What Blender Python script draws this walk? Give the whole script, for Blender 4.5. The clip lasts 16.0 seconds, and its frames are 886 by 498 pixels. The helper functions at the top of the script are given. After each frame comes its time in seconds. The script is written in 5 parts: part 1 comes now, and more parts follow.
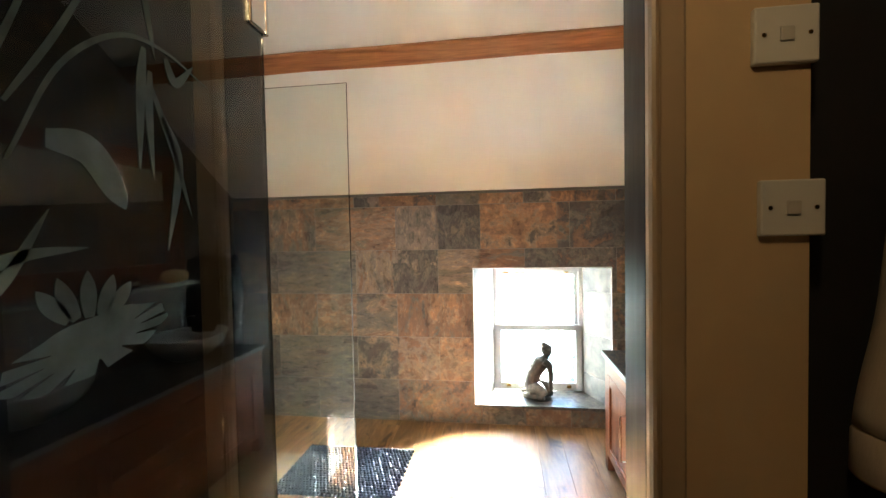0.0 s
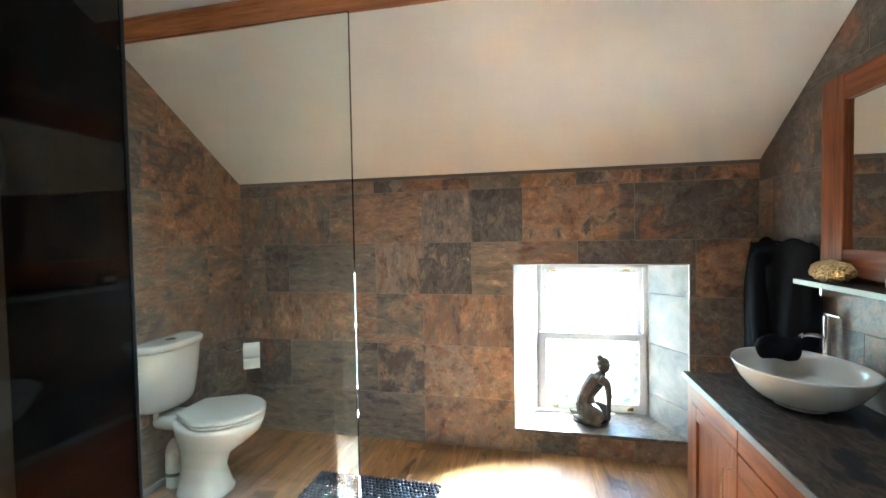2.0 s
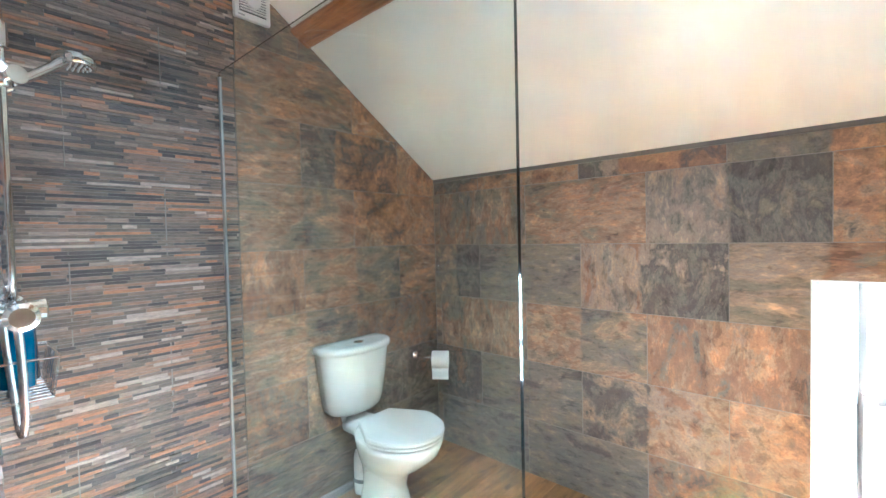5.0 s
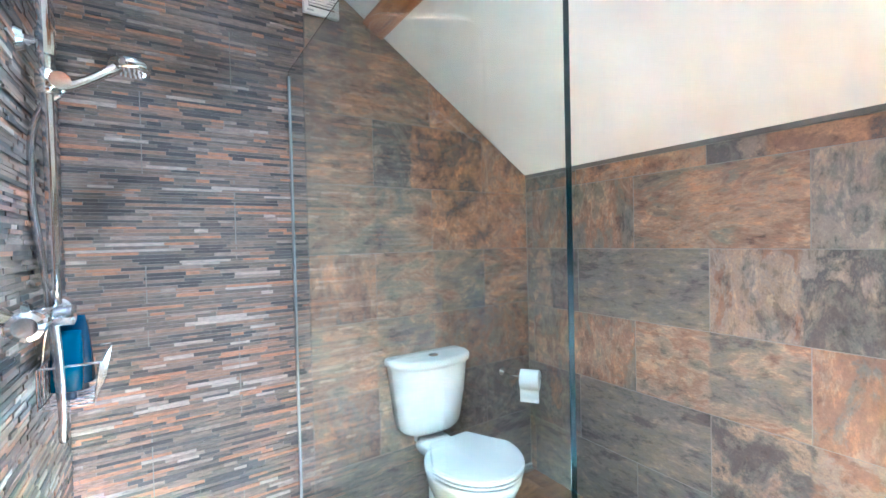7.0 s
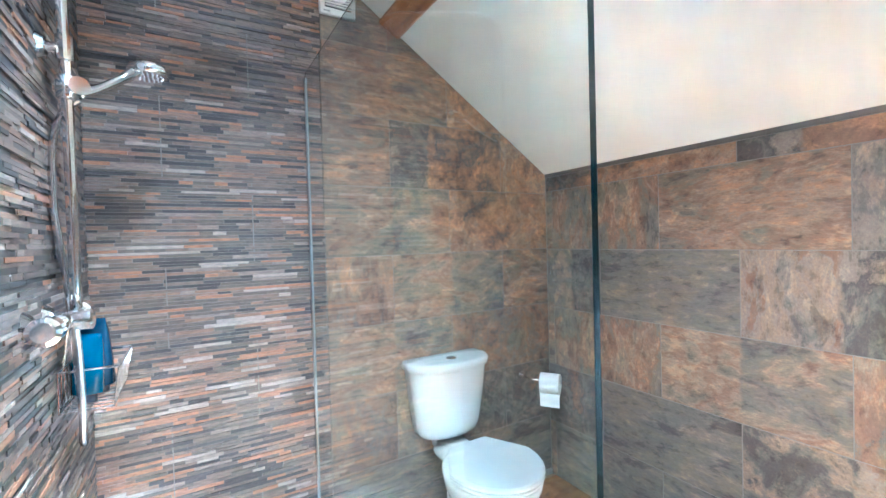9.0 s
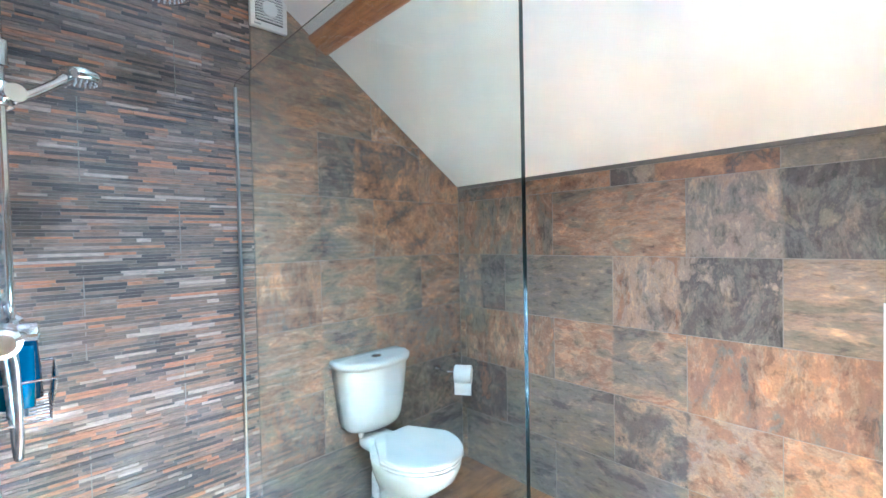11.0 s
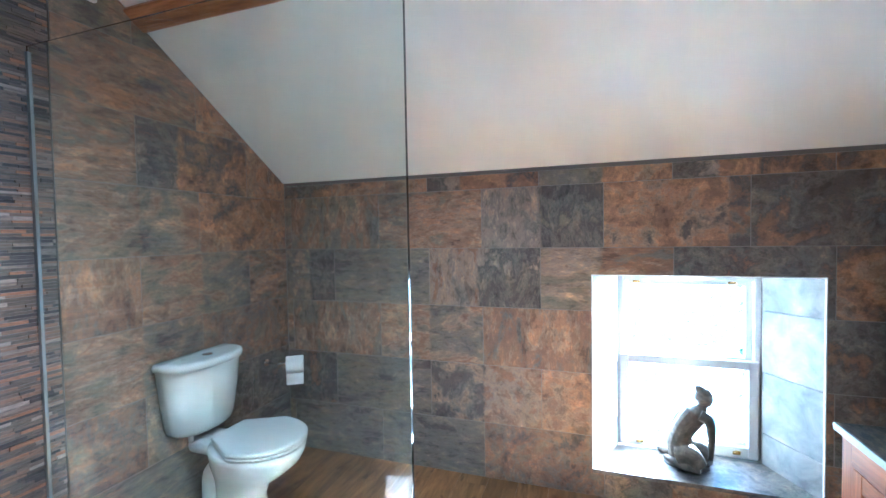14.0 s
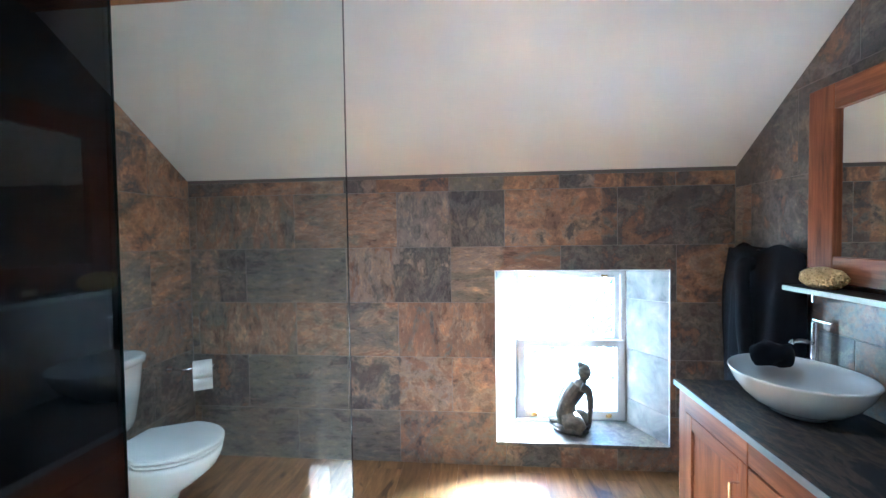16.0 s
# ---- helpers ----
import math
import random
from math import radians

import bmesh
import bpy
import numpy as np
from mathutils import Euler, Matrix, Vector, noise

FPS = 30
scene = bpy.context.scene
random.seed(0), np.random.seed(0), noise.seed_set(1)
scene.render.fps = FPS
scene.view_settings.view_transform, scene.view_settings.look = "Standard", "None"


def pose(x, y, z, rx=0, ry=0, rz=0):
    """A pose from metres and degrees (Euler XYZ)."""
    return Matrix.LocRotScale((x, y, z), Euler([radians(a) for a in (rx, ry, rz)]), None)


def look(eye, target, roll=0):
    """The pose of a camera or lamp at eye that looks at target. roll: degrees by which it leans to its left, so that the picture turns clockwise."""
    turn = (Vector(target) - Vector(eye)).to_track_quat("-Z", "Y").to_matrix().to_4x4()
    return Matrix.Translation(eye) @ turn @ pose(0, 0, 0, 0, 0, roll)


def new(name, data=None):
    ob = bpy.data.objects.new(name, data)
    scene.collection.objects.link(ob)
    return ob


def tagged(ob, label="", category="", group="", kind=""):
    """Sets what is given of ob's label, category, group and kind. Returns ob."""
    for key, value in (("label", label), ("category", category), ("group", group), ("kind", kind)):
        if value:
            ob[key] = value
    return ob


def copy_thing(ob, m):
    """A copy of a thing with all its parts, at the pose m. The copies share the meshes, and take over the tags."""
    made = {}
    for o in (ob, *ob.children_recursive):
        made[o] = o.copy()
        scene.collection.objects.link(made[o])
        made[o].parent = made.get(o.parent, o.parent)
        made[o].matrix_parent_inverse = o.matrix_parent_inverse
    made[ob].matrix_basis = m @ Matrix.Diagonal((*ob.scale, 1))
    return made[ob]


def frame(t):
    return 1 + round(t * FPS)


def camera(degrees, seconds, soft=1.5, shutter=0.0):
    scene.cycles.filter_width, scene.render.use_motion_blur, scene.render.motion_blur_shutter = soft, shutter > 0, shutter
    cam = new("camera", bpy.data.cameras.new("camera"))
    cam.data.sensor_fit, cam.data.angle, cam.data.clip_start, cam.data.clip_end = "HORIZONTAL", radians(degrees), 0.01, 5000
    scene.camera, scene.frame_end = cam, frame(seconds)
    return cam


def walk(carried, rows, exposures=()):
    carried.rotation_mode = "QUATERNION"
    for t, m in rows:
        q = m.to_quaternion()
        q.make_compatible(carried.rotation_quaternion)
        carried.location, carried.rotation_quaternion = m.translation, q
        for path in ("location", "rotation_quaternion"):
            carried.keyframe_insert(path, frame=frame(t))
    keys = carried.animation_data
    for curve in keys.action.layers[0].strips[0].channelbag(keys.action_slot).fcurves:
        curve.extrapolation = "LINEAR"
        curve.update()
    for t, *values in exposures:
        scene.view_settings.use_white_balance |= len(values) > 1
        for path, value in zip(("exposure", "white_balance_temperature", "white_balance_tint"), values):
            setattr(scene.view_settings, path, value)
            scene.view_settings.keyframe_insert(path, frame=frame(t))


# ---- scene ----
cam = camera(92.2, 16.0)
PATH = [
    (0, (0.158, 0.282, 1.411), (-0.12, 2.262, 1.348), -1.1),
    (0.5, (0.124, 0.414, 1.398), (-0.14, 2.395, 1.324), -1.1),
    (1, (0.103, 0.555, 1.406), (-0.166, 2.535, 1.319), -1.4),
    (1.5, (0.101, 0.666, 1.353), (-0.198, 2.642, 1.293), -0.9),
    (2, (0.085, 0.78, 1.353), (-0.35, 2.731, 1.289), -1.0),
    (2.5, (0.073, 0.862, 1.337), (-0.527, 2.769, 1.286), -1.1),
    (3, (0.048, 0.961, 1.337), (-0.707, 2.807, 1.287), -1.2),
    (3.5, (0.013, 1.047, 1.355), (-0.865, 2.844, 1.291), -1.2),
    (4, (0.019, 1.156, 1.342), (-1.016, 2.866, 1.288), -1.3),
    (4.5, (-0.023, 1.225, 1.35), (-1.183, 2.853, 1.294), -1.4),
    (5, (-0.044, 1.326, 1.359), (-1.367, 2.825, 1.302), -1.3),
    (7.5, (-0.147, 1.68, 1.364), (-1.867, 2.701, 1.326), -1.5),
    (8, (-0.164, 1.701, 1.365), (-1.907, 2.68, 1.325), -1.6),
    (10.5, (-0.075, 1.509, 1.396), (-1.636, 2.759, 1.353), -1.3),
    (11, (-0.056, 1.456, 1.403), (-1.501, 2.837, 1.358), -1.2),
    (11.5, (-0.083, 1.385, 1.402), (-1.386, 2.901, 1.36), -1.3),
    (12, (-0.098, 1.316, 1.409), (-1.238, 2.959, 1.36), -1.2),
    (12.5, (-0.103, 1.267, 1.396), (-1.107, 2.996, 1.348), -1.2),
    (13, (-0.111, 1.203, 1.386), (-0.98, 3.004, 1.34), -1.2),
    (13.5, (-0.106, 1.145, 1.387), (-0.851, 3.0, 1.334), -1.2),
    (14, (-0.078, 1.101, 1.386), (-0.725, 2.992, 1.319), -1.0),
    (14.5, (-0.058, 1.057, 1.37), (-0.626, 2.974, 1.314), -1.0),
    (15, (-0.09, 1.013, 1.37), (-0.536, 2.963, 1.308), -0.9),
    (15.5, (-0.110, 0.961, 1.369), (-0.434, 2.936, 1.311), -0.9),
    (16, (-0.121, 0.912, 1.374), (-0.317, 2.902, 1.312), -0.8),
]
EXPOSURES = [(0.0, 5.99, 5650, -3), (1.5, 5.9, 5300, -5), (2.0, 5.9, 5150, -5), (3.5, 5.93, 5050, -6), (5.0, 6.86, 4550, -7), (8.0, 7.22, 4150, -6), (10.5, 7.2, 4150, -7), (12.5, 7.02, 4080, -6), (14.5, 6.07, 4180, -3), (16.0, 6.03, 4280, -2)]
walk(cam, [(t, look(eye, target, roll)) for t, eye, target, roll in PATH], EXPOSURES)

# ---- world, sun and lamps ----
SUN_WAY = Vector((-0.414, -0.91, -0.296)).normalized()   # the way the sunlight travels
world = bpy.data.worlds.new("world")
scene.world = world
world.use_nodes = True
wn = world.node_tree
sky = wn.nodes.new("ShaderNodeTexSky")
sky.sky_type, sky.sun_disc = "NISHITA", False
sky.sun_elevation, sky.sun_rotation = radians(16.5), radians(24.5)
sky.air_density, sky.dust_density, sky.ozone_density = 1.0, 0.05, 2.5
wn.links.new(sky.outputs[0], wn.nodes["Background"].inputs[0])
wn.nodes["Background"].inputs[1].default_value = 0.05
sun = new("sun", bpy.data.lights.new("sun", "SUN"))
sun.data.energy, sun.data.angle, sun.data.color = 5.0, radians(0.5), (1.0, 0.93, 0.83)
sun.rotation_euler = SUN_WAY.to_track_quat("-Z", "Y").to_euler()
# the sky's light, entering through the window's opening
skylight = new("window_daylight", bpy.data.lights.new("window_daylight", "AREA"))
skylight.data.shape, skylight.data.size, skylight.data.size_y = "RECTANGLE", 0.58, 0.86
skylight.data.energy, skylight.data.color = 0.07, (0.5, 0.76, 1.0)
skylight.matrix_world = pose(0.42, 3.84, 0.66, -90, 0, 0)
# the hall's own ceiling lamp, behind the camera
hall_glow = new("hall_bulb", bpy.data.lights.new("hall_bulb", "POINT"))
hall_glow.data.energy, hall_glow.data.color, hall_glow.data.shadow_soft_size = 0.125, (1.0, 0.66, 0.33), 0.05
hall_glow.location = (0.15, 0.2, 2.3)
# fill lamps added out of view in the flat part of the bathroom ceiling
FILL_SPOTS = [(-0.92, 1.82), (-0.52, 1.82), (-0.12, 1.82)]
for sx, sy in FILL_SPOTS:
    spot = new("ceiling_spot_light", bpy.data.lights.new("ceiling_spot_light", "AREA"))
    spot.data.shape, spot.data.size = "DISK", 0.08
    spot.data.spread = radians(115)
    spot.data.energy, spot.data.color = 0.09, (1.0, 0.97, 0.93)
    spot.location = (sx, sy, 2.738)


# ---- small helpers ----
def link_mesh(name, bm, material, parent=None, label="", smooth=False):
    me = bpy.data.meshes.new(name)
    bm.normal_update()
    bm.to_mesh(me)
    bm.free()
    if material:
        me.materials.append(material)
    if smooth:
        for p in me.polygons:
            p.use_smooth = True
    ob = new(name, me)
    if parent:
        ob.parent = parent
    if label:
        ob["label"] = label
    return ob


def part(name, bm, material, parent, label="", smooth=False):
    return link_mesh(name, bm, material, parent, label, smooth)


def thing(name, label, category, group="", kind="", at=(0, 0, 0), rz=0):
    ob = new(name)
    ob.empty_display_size = 0.05
    ob.matrix_basis = pose(*at, 0, 0, rz)
    return tagged(ob, label, category, group, kind)


def structure(ob, label, category):
    return tagged(ob, label, category, "", "structure")


def box(x0, x1, y0, y1, z0, z1, bevel=0.0, seg=2, bm=None):
    bm = bm or bmesh.new()
    r = bmesh.ops.create_cube(bm, size=1.0)
    vs = r["verts"]
    for v in vs:
        v.co = Vector(((x0 + x1) / 2 + v.co.x * (x1 - x0), (y0 + y1) / 2 + v.co.y * (y1 - y0), (z0 + z1) / 2 + v.co.z * (z1 - z0)))
    if bevel:
        es = list({e for v in vs for e in v.link_edges})
        bmesh.ops.bevel(bm, geom=es, offset=bevel, segments=seg, affect="EDGES", profile=0.5)
    return bm


def loft(rings, closed_ends=True, bm=None):
    """Joins rings of points, all of one count, into a skin."""
    bm = bm or bmesh.new()
    rows = [[bm.verts.new(p) for p in ring] for ring in rings]
    n = len(rows[0])
    for a, b in zip(rows, rows[1:]):
        for i in range(n):
            bm.faces.new((a[i], a[(i + 1) % n], b[(i + 1) % n], b[i]))
    if closed_ends:
        bm.faces.new(list(reversed(rows[0])))
        bm.faces.new(rows[-1])
    return bm


def oval(cx, cy, z, rx, ry, n=32, power=2.0):
    """A ring, round for power 2 and squarer above it."""
    out = []
    for i in range(n):
        a = 2 * math.pi * i / n
        c, s = math.cos(a), math.sin(a)
        out.append((cx + rx * math.copysign(abs(c) ** (2 / power), c), cy + ry * math.copysign(abs(s) ** (2 / power), s), z))
    return out


def tube(points, radius, n=12, bm=None, cap=True):
    """A pipe along points; radius is one number or one for each point."""
    pts = [Vector(p) for p in points]
    rings, side = [], None
    for i, p in enumerate(pts):
        d = (pts[min(i + 1, len(pts) - 1)] - pts[max(i - 1, 0)]).normalized()
        if side is None:
            side = d.orthogonal().normalized()
        side = (side - d * side.dot(d)).normalized()
        up = d.cross(side)
        r = radius[i] if isinstance(radius, (list, tuple)) else radius
        rings.append([p + (side * math.cos(2 * math.pi * k / n) + up * math.sin(2 * math.pi * k / n)) * r for k in range(n)])
    return loft(rings, cap, bm)


def bend(points, steps=8):
    """A smooth curve through points."""
    p = [Vector(q) for q in points]
    p = [2 * p[0] - p[1]] + p + [2 * p[-1] - p[-2]]
    out = []
    for i in range(1, len(p) - 2):
        for k in range(steps):
            t = k / steps
            out.append(0.5 * ((2 * p[i]) + (p[i + 1] - p[i - 1]) * t + (2 * p[i - 1] - 5 * p[i] + 4 * p[i + 1] - p[i + 2]) * t * t + (3 * p[i] - p[i - 1] - 3 * p[i + 1] + p[i + 2]) * t ** 3))
    out.append(p[-2])
    return out


# ---- materials ----
def mat(name, color=(0.5, 0.5, 0.5), rough=0.5, metal=0.0, spec=0.5):
    m = bpy.data.materials.new(name)
    m.use_nodes = True
    b = m.node_tree.nodes["Principled BSDF"]
    b.inputs["Base Color"].default_value = (*color, 1)
    b.inputs["Roughness"].default_value = rough
    b.inputs["Metallic"].default_value = metal
    b.inputs["Specular IOR Level"].default_value = spec
    return m


def node(m, kind, **props):
    n = m.node_tree.nodes.new(kind)
    for k, v in props.items():
        if k == "operation":
            n.operation = v
        elif k == "blend":
            n.blend_type = v
        elif k == "data":
            n.data_type = v
    return n


def wire(m, a, b):
    m.node_tree.links.new(a, b)


def ramp(m, source, stops, constant=False):
    r = m.node_tree.nodes.new("ShaderNodeValToRGB")
    els = r.color_ramp.elements
    while len(els) < len(stops):
        els.new(0.5)
    for e, (p, c) in zip(els, stops):
        e.position, e.color = p, (*c, 1)
    if constant:
        r.color_ramp.interpolation = "CONSTANT"
    wire(m, source, r.inputs[0])
    return r.outputs[0]


def noise_tex(m, coords, scale, detail=4.0, rough=0.55, distort=0.0):
    n = m.node_tree.nodes.new("ShaderNodeTexNoise")
    n.inputs["Scale"].default_value, n.inputs["Detail"].default_value = scale, detail
    n.inputs["Roughness"].default_value, n.inputs["Distortion"].default_value = rough, distort
    if coords:
        wire(m, coords, n.inputs["Vector"])
    return n.outputs["Fac"]


def place(m, scale=(1, 1, 1), shift=None):
    """Object coordinates, stretched by scale and shifted by a number from a socket."""
    tc = m.node_tree.nodes.new("ShaderNodeTexCoord")
    mp = m.node_tree.nodes.new("ShaderNodeMapping")
    mp.inputs["Scale"].default_value = scale
    wire(m, tc.outputs["Object"], mp.inputs["Vector"])
    if shift is None:
        return mp.outputs[0]
    mul = node(m, "ShaderNodeVectorMath", operation="SCALE")
    mul.inputs[0].default_value = (37.0, 53.0, 71.0)
    wire(m, shift, mul.inputs["Scale"])
    add = node(m, "ShaderNodeVectorMath", operation="ADD")
    wire(m, mp.outputs[0], add.inputs[0])
    wire(m, mul.outputs[0], add.inputs[1])
    return add.outputs[0]


def mixed(m, fac, a, b, blend="MIX"):
    n = m.node_tree.nodes.new("ShaderNodeMix")
    n.data_type, n.blend_type = "RGBA", blend
    for sock, v in ((n.inputs[0], fac), (n.inputs[6], a), (n.inputs[7], b)):
        if isinstance(v, (int, float)):
            sock.default_value = v
        elif isinstance(v, tuple):
            sock.default_value = (*v, 1)
        else:
            wire(m, v, sock)
    return n.outputs[2]


def relief(m, height, strength=0.3, distance=0.01):
    b = m.node_tree.nodes.new("ShaderNodeBump")
    b.inputs["Strength"].default_value, b.inputs["Distance"].default_value = strength, distance
    wire(m, height, b.inputs["Height"])
    wire(m, b.outputs[0], m.node_tree.nodes["Principled BSDF"].inputs["Normal"])


def out_color(m, sock):
    wire(m, sock, m.node_tree.nodes["Principled BSDF"].inputs["Base Color"])


def out_rough(m, fac, lo, hi):
    n = m.node_tree.nodes.new("ShaderNodeMapRange")
    n.inputs[3].default_value, n.inputs[4].default_value = lo, hi
    wire(m, fac, n.inputs[0])
    wire(m, n.outputs[0], m.node_tree.nodes["Principled BSDF"].inputs["Roughness"])


def rnd(m):
    return m.node_tree.nodes.new("ShaderNodeObjectInfo").outputs["Random"]


CHAR, GREY, OLIVE, TAN, RUST, ORANGE, PINK = (0.088, 0.079, 0.071), (0.172, 0.153, 0.131), (0.205, 0.175, 0.126), (0.335, 0.238, 0.158), (0.245, 0.135, 0.078), (0.41, 0.22, 0.11), (0.295, 0.235, 0.185)


def slate(name, left, right, stretch=(1, 1, 1), shared=0.2, split=0.0):
    """Printed slate-look porcelain: one or two colour families across the tile, flaked, veined and finely grained."""
    m = mat(name, rough=0.4)
    r = rnd(m)
    p = place(m, stretch, r)
    q = place(m, (stretch[0], stretch[1], stretch[2] * 1.5), r)
    big = noise_tex(m, p, 5.0, 12.0, 0.66, 0.35)
    mid = noise_tex(m, p, 9.0, 12.0, 0.70, 0.45)
    flake = noise_tex(m, p, 21.0, 8.0, 0.66, 0.35)
    fine = noise_tex(m, q, 95.0, 6.0, 0.78)

    def family(cols):
        n = len(cols) - 1
        return ramp(m, big, [(0.385 + 0.225 * i / n, c) for i, c in enumerate(cols)])
    a = family(left)
    if right is not left:
        sep = m.node_tree.nodes.new("ShaderNodeSeparateXYZ")
        tc = m.node_tree.nodes.new("ShaderNodeTexCoord")
        wire(m, tc.outputs["Object"], sep.inputs[0])
        edge = node(m, "ShaderNodeMath", operation="MULTIPLY_ADD")
        edge.inputs[1].default_value = 0.09
        wire(m, mid, edge.inputs[0])
        wire(m, sep.outputs[0], edge.inputs[2])
        step = m.node_tree.nodes.new("ShaderNodeMapRange")
        step.inputs[1].default_value, step.inputs[2].default_value = split + 0.038, split + 0.052
        wire(m, edge.outputs[0], step.inputs[0])
        a = mixed(m, step.outputs[0], a, family(right))
    patch = noise_tex(m, p, 8.0, 11.0, 0.72, 0.6)
    common = ramp(m, patch, [(0.36, CHAR), (0.45, GREY), (0.50, RUST), (0.57, TAN), (0.66, OLIVE)])
    a = mixed(m, shared, a, common)
    chips = ramp(m, flake, [(0.36, (0.46, 0.45, 0.44)), (0.425, (0.88, 0.87, 0.86)), (0.56, (1.0, 1.0, 1.0)), (0.61, (1.3, 1.24, 1.14)), (0.68, (1.75, 1.6, 1.38))])
    a = mixed(m, 0.7, a, chips, "MULTIPLY")
    veins = ramp(m, mid, [(0.36, (0.40, 0.39, 0.385)), (0.42, (0.86, 0.855, 0.85)), (0.56, (1.02, 1.01, 1.0)), (0.60, (1.3, 1.22, 1.1)), (0.67, (1.6, 1.44, 1.2))])
    a = mixed(m, 0.8, a, veins, "MULTIPLY")
    grain = ramp(m, fine, [(0.3, (0.55, 0.55, 0.55)), (0.7, (1.4, 1.38, 1.35))])
    a = mixed(m, 0.5, a, grain, "MULTIPLY")
    out_color(m, a)
    out_rough(m, mid, 0.3, 0.55)
    relief(m, mixed(m, 0.4, flake, fine), 0.4, 0.004)
    return m


def one(name, cols, stretch=(1, 1, 1), shared=0.2):
    return slate(name, cols, cols, stretch, shared)


ALONG, UPRIGHT = (0.62, 1, 1.7), (1.5, 1, 0.75)
SLATE = {
    "R": slate("slate_rust", (RUST, RUST, ORANGE, TAN, CHAR), (CHAR, CHAR, GREY, RUST, CHAR), split=0.235, shared=0.1),
    "A": one("slate_amber", (CHAR, RUST, ORANGE, TAN, RUST)),
    "D": one("slate_dark", (CHAR, CHAR, GREY, CHAR, RUST), shared=0.12),
    "G": one("slate_grey", (CHAR, GREY, GREY, OLIVE, GREY), ALONG, 0.06),
    "V": one("slate_olive_upright", (GREY, OLIVE, RUST, TAN, OLIVE), UPRIGHT, 0.15),
    "B": one("slate_brown_upright", (GREY, RUST, RUST, TAN, ORANGE), UPRIGHT, 0.15),
    "M": one("slate_mixed", (CHAR, OLIVE, RUST, TAN, ORANGE), (0.7, 1, 1.5)),
    "O": one("slate_olive", (CHAR, OLIVE, OLIVE, TAN, RUST), (0.7, 1, 1.5)),
    "N": one("slate_brown", (CHAR, RUST, GREY, RUST, OLIVE)),
    "P": slate("slate_pale_dark", (PINK, PINK, GREY, PINK, TAN), (CHAR, CHAR, GREY, CHAR, OLIVE), UPRIGHT, 0.05),
    "Q": slate("slate_pink_dark", (GREY, PINK, TAN, PINK, RUST), (CHAR, CHAR, GREY, CHAR, PINK), UPRIGHT, 0.06, -0.03),
    "T": slate("slate_tan_rust", (OLIVE, OLIVE, TAN, PINK, TAN), (GREY, RUST, RUST, TAN, RUST), ALONG, 0.12),
    "E": slate("slate_dark_tan", (CHAR, CHAR, GREY, TAN, CHAR), (RUST, PINK, TAN, RUST, TAN), shared=0.1),
    "F": slate("slate_swirl_brown", (CHAR, GREY, CHAR, TAN, GREY), (GREY, RUST, RUST, TAN, GREY), shared=0.12),
    "K": slate("slate_black_rust", (CHAR, CHAR, GREY, CHAR, PINK), (RUST, CHAR, RUST, ORANGE, RUST), split=-0.12, shared=0.08),
    "H": slate("slate_grey_rust", (GREY, GREY, OLIVE, GREY, OLIVE), (RUST, RUST, ORANGE, TAN, RUST), shared=0.08),
    "L": slate("slate_olive_dark", (OLIVE, TAN, OLIVE, GREY, TAN), (CHAR, CHAR, GREY, CHAR, GREY), shared=0.1),
    "S": slate("slate_tan_olive", (OLIVE, TAN, RUST, TAN, OLIVE), (CHAR, GREY, OLIVE, TAN, RUST), (0.7, 1, 1.4), 0.15),
}
GROUT = mat("grout", (0.25, 0.225, 0.195), 0.85)
relief(GROUT, noise_tex(GROUT, None, 300.0), 0.3, 0.002)


def plaster(name, color):
    m = mat(name, color, 0.75)
    p = place(m)
    n = noise_tex(m, p, 2.2, 3.0, 0.5)
    f = noise_tex(m, p, 90.0, 4.0, 0.6)
    out_color(m, mixed(m, n, tuple(c * 0.95 for c in color), color))
    relief(m, f, 0.12, 0.003)
    return m


WHITE = plaster("white_plaster", (0.86, 0.85, 0.82))
CREAM = plaster("cream_wall_paint", (0.64, 0.47, 0.28))
# near-black colour stands in for the unlit hall
HALL_DARK = plaster("hall_darkness", (0.012, 0.012, 0.014))
SASH_PAINT = mat("white_sash_paint", (0.50, 0.49, 0.50), 0.4, 0.0, 0.3)
GLOSS_WHITE = mat("white_gloss_paint", (0.80, 0.79, 0.77), 0.3)
n_ = noise_tex(GLOSS_WHITE, place(GLOSS_WHITE, (30, 30, 2)), 2.0)
relief(GLOSS_WHITE, n_, 0.06, 0.002)
BLACK_FRAME = mat("black_satin_frame", (0.011, 0.012, 0.015), 0.22)
n_ = noise_tex(BLACK_FRAME, place(BLACK_FRAME, (14, 14, 1.5)), 3.0, 5.0)
out_rough(BLACK_FRAME, n_, 0.2, 0.45)
BLACK_FRAME.node_tree.nodes["Principled BSDF"].inputs["Specular IOR Level"].default_value = 0.15
CERAMIC = mat("white_ceramic", (0.6, 0.6, 0.575), 0.08)
SEAT = mat("white_seat_plastic", (0.56, 0.55, 0.52), 0.22)
CHROME = mat("chrome", (0.82, 0.83, 0.85), 0.08, 1.0)
out_rough(CHROME, noise_tex(CHROME, place(CHROME), 25.0), 0.04, 0.16)
BRASS = mat("brass", (0.62, 0.40, 0.14), 0.25, 1.0)
PLASTIC = mat("white_plastic", (0.72, 0.71, 0.68), 0.35)


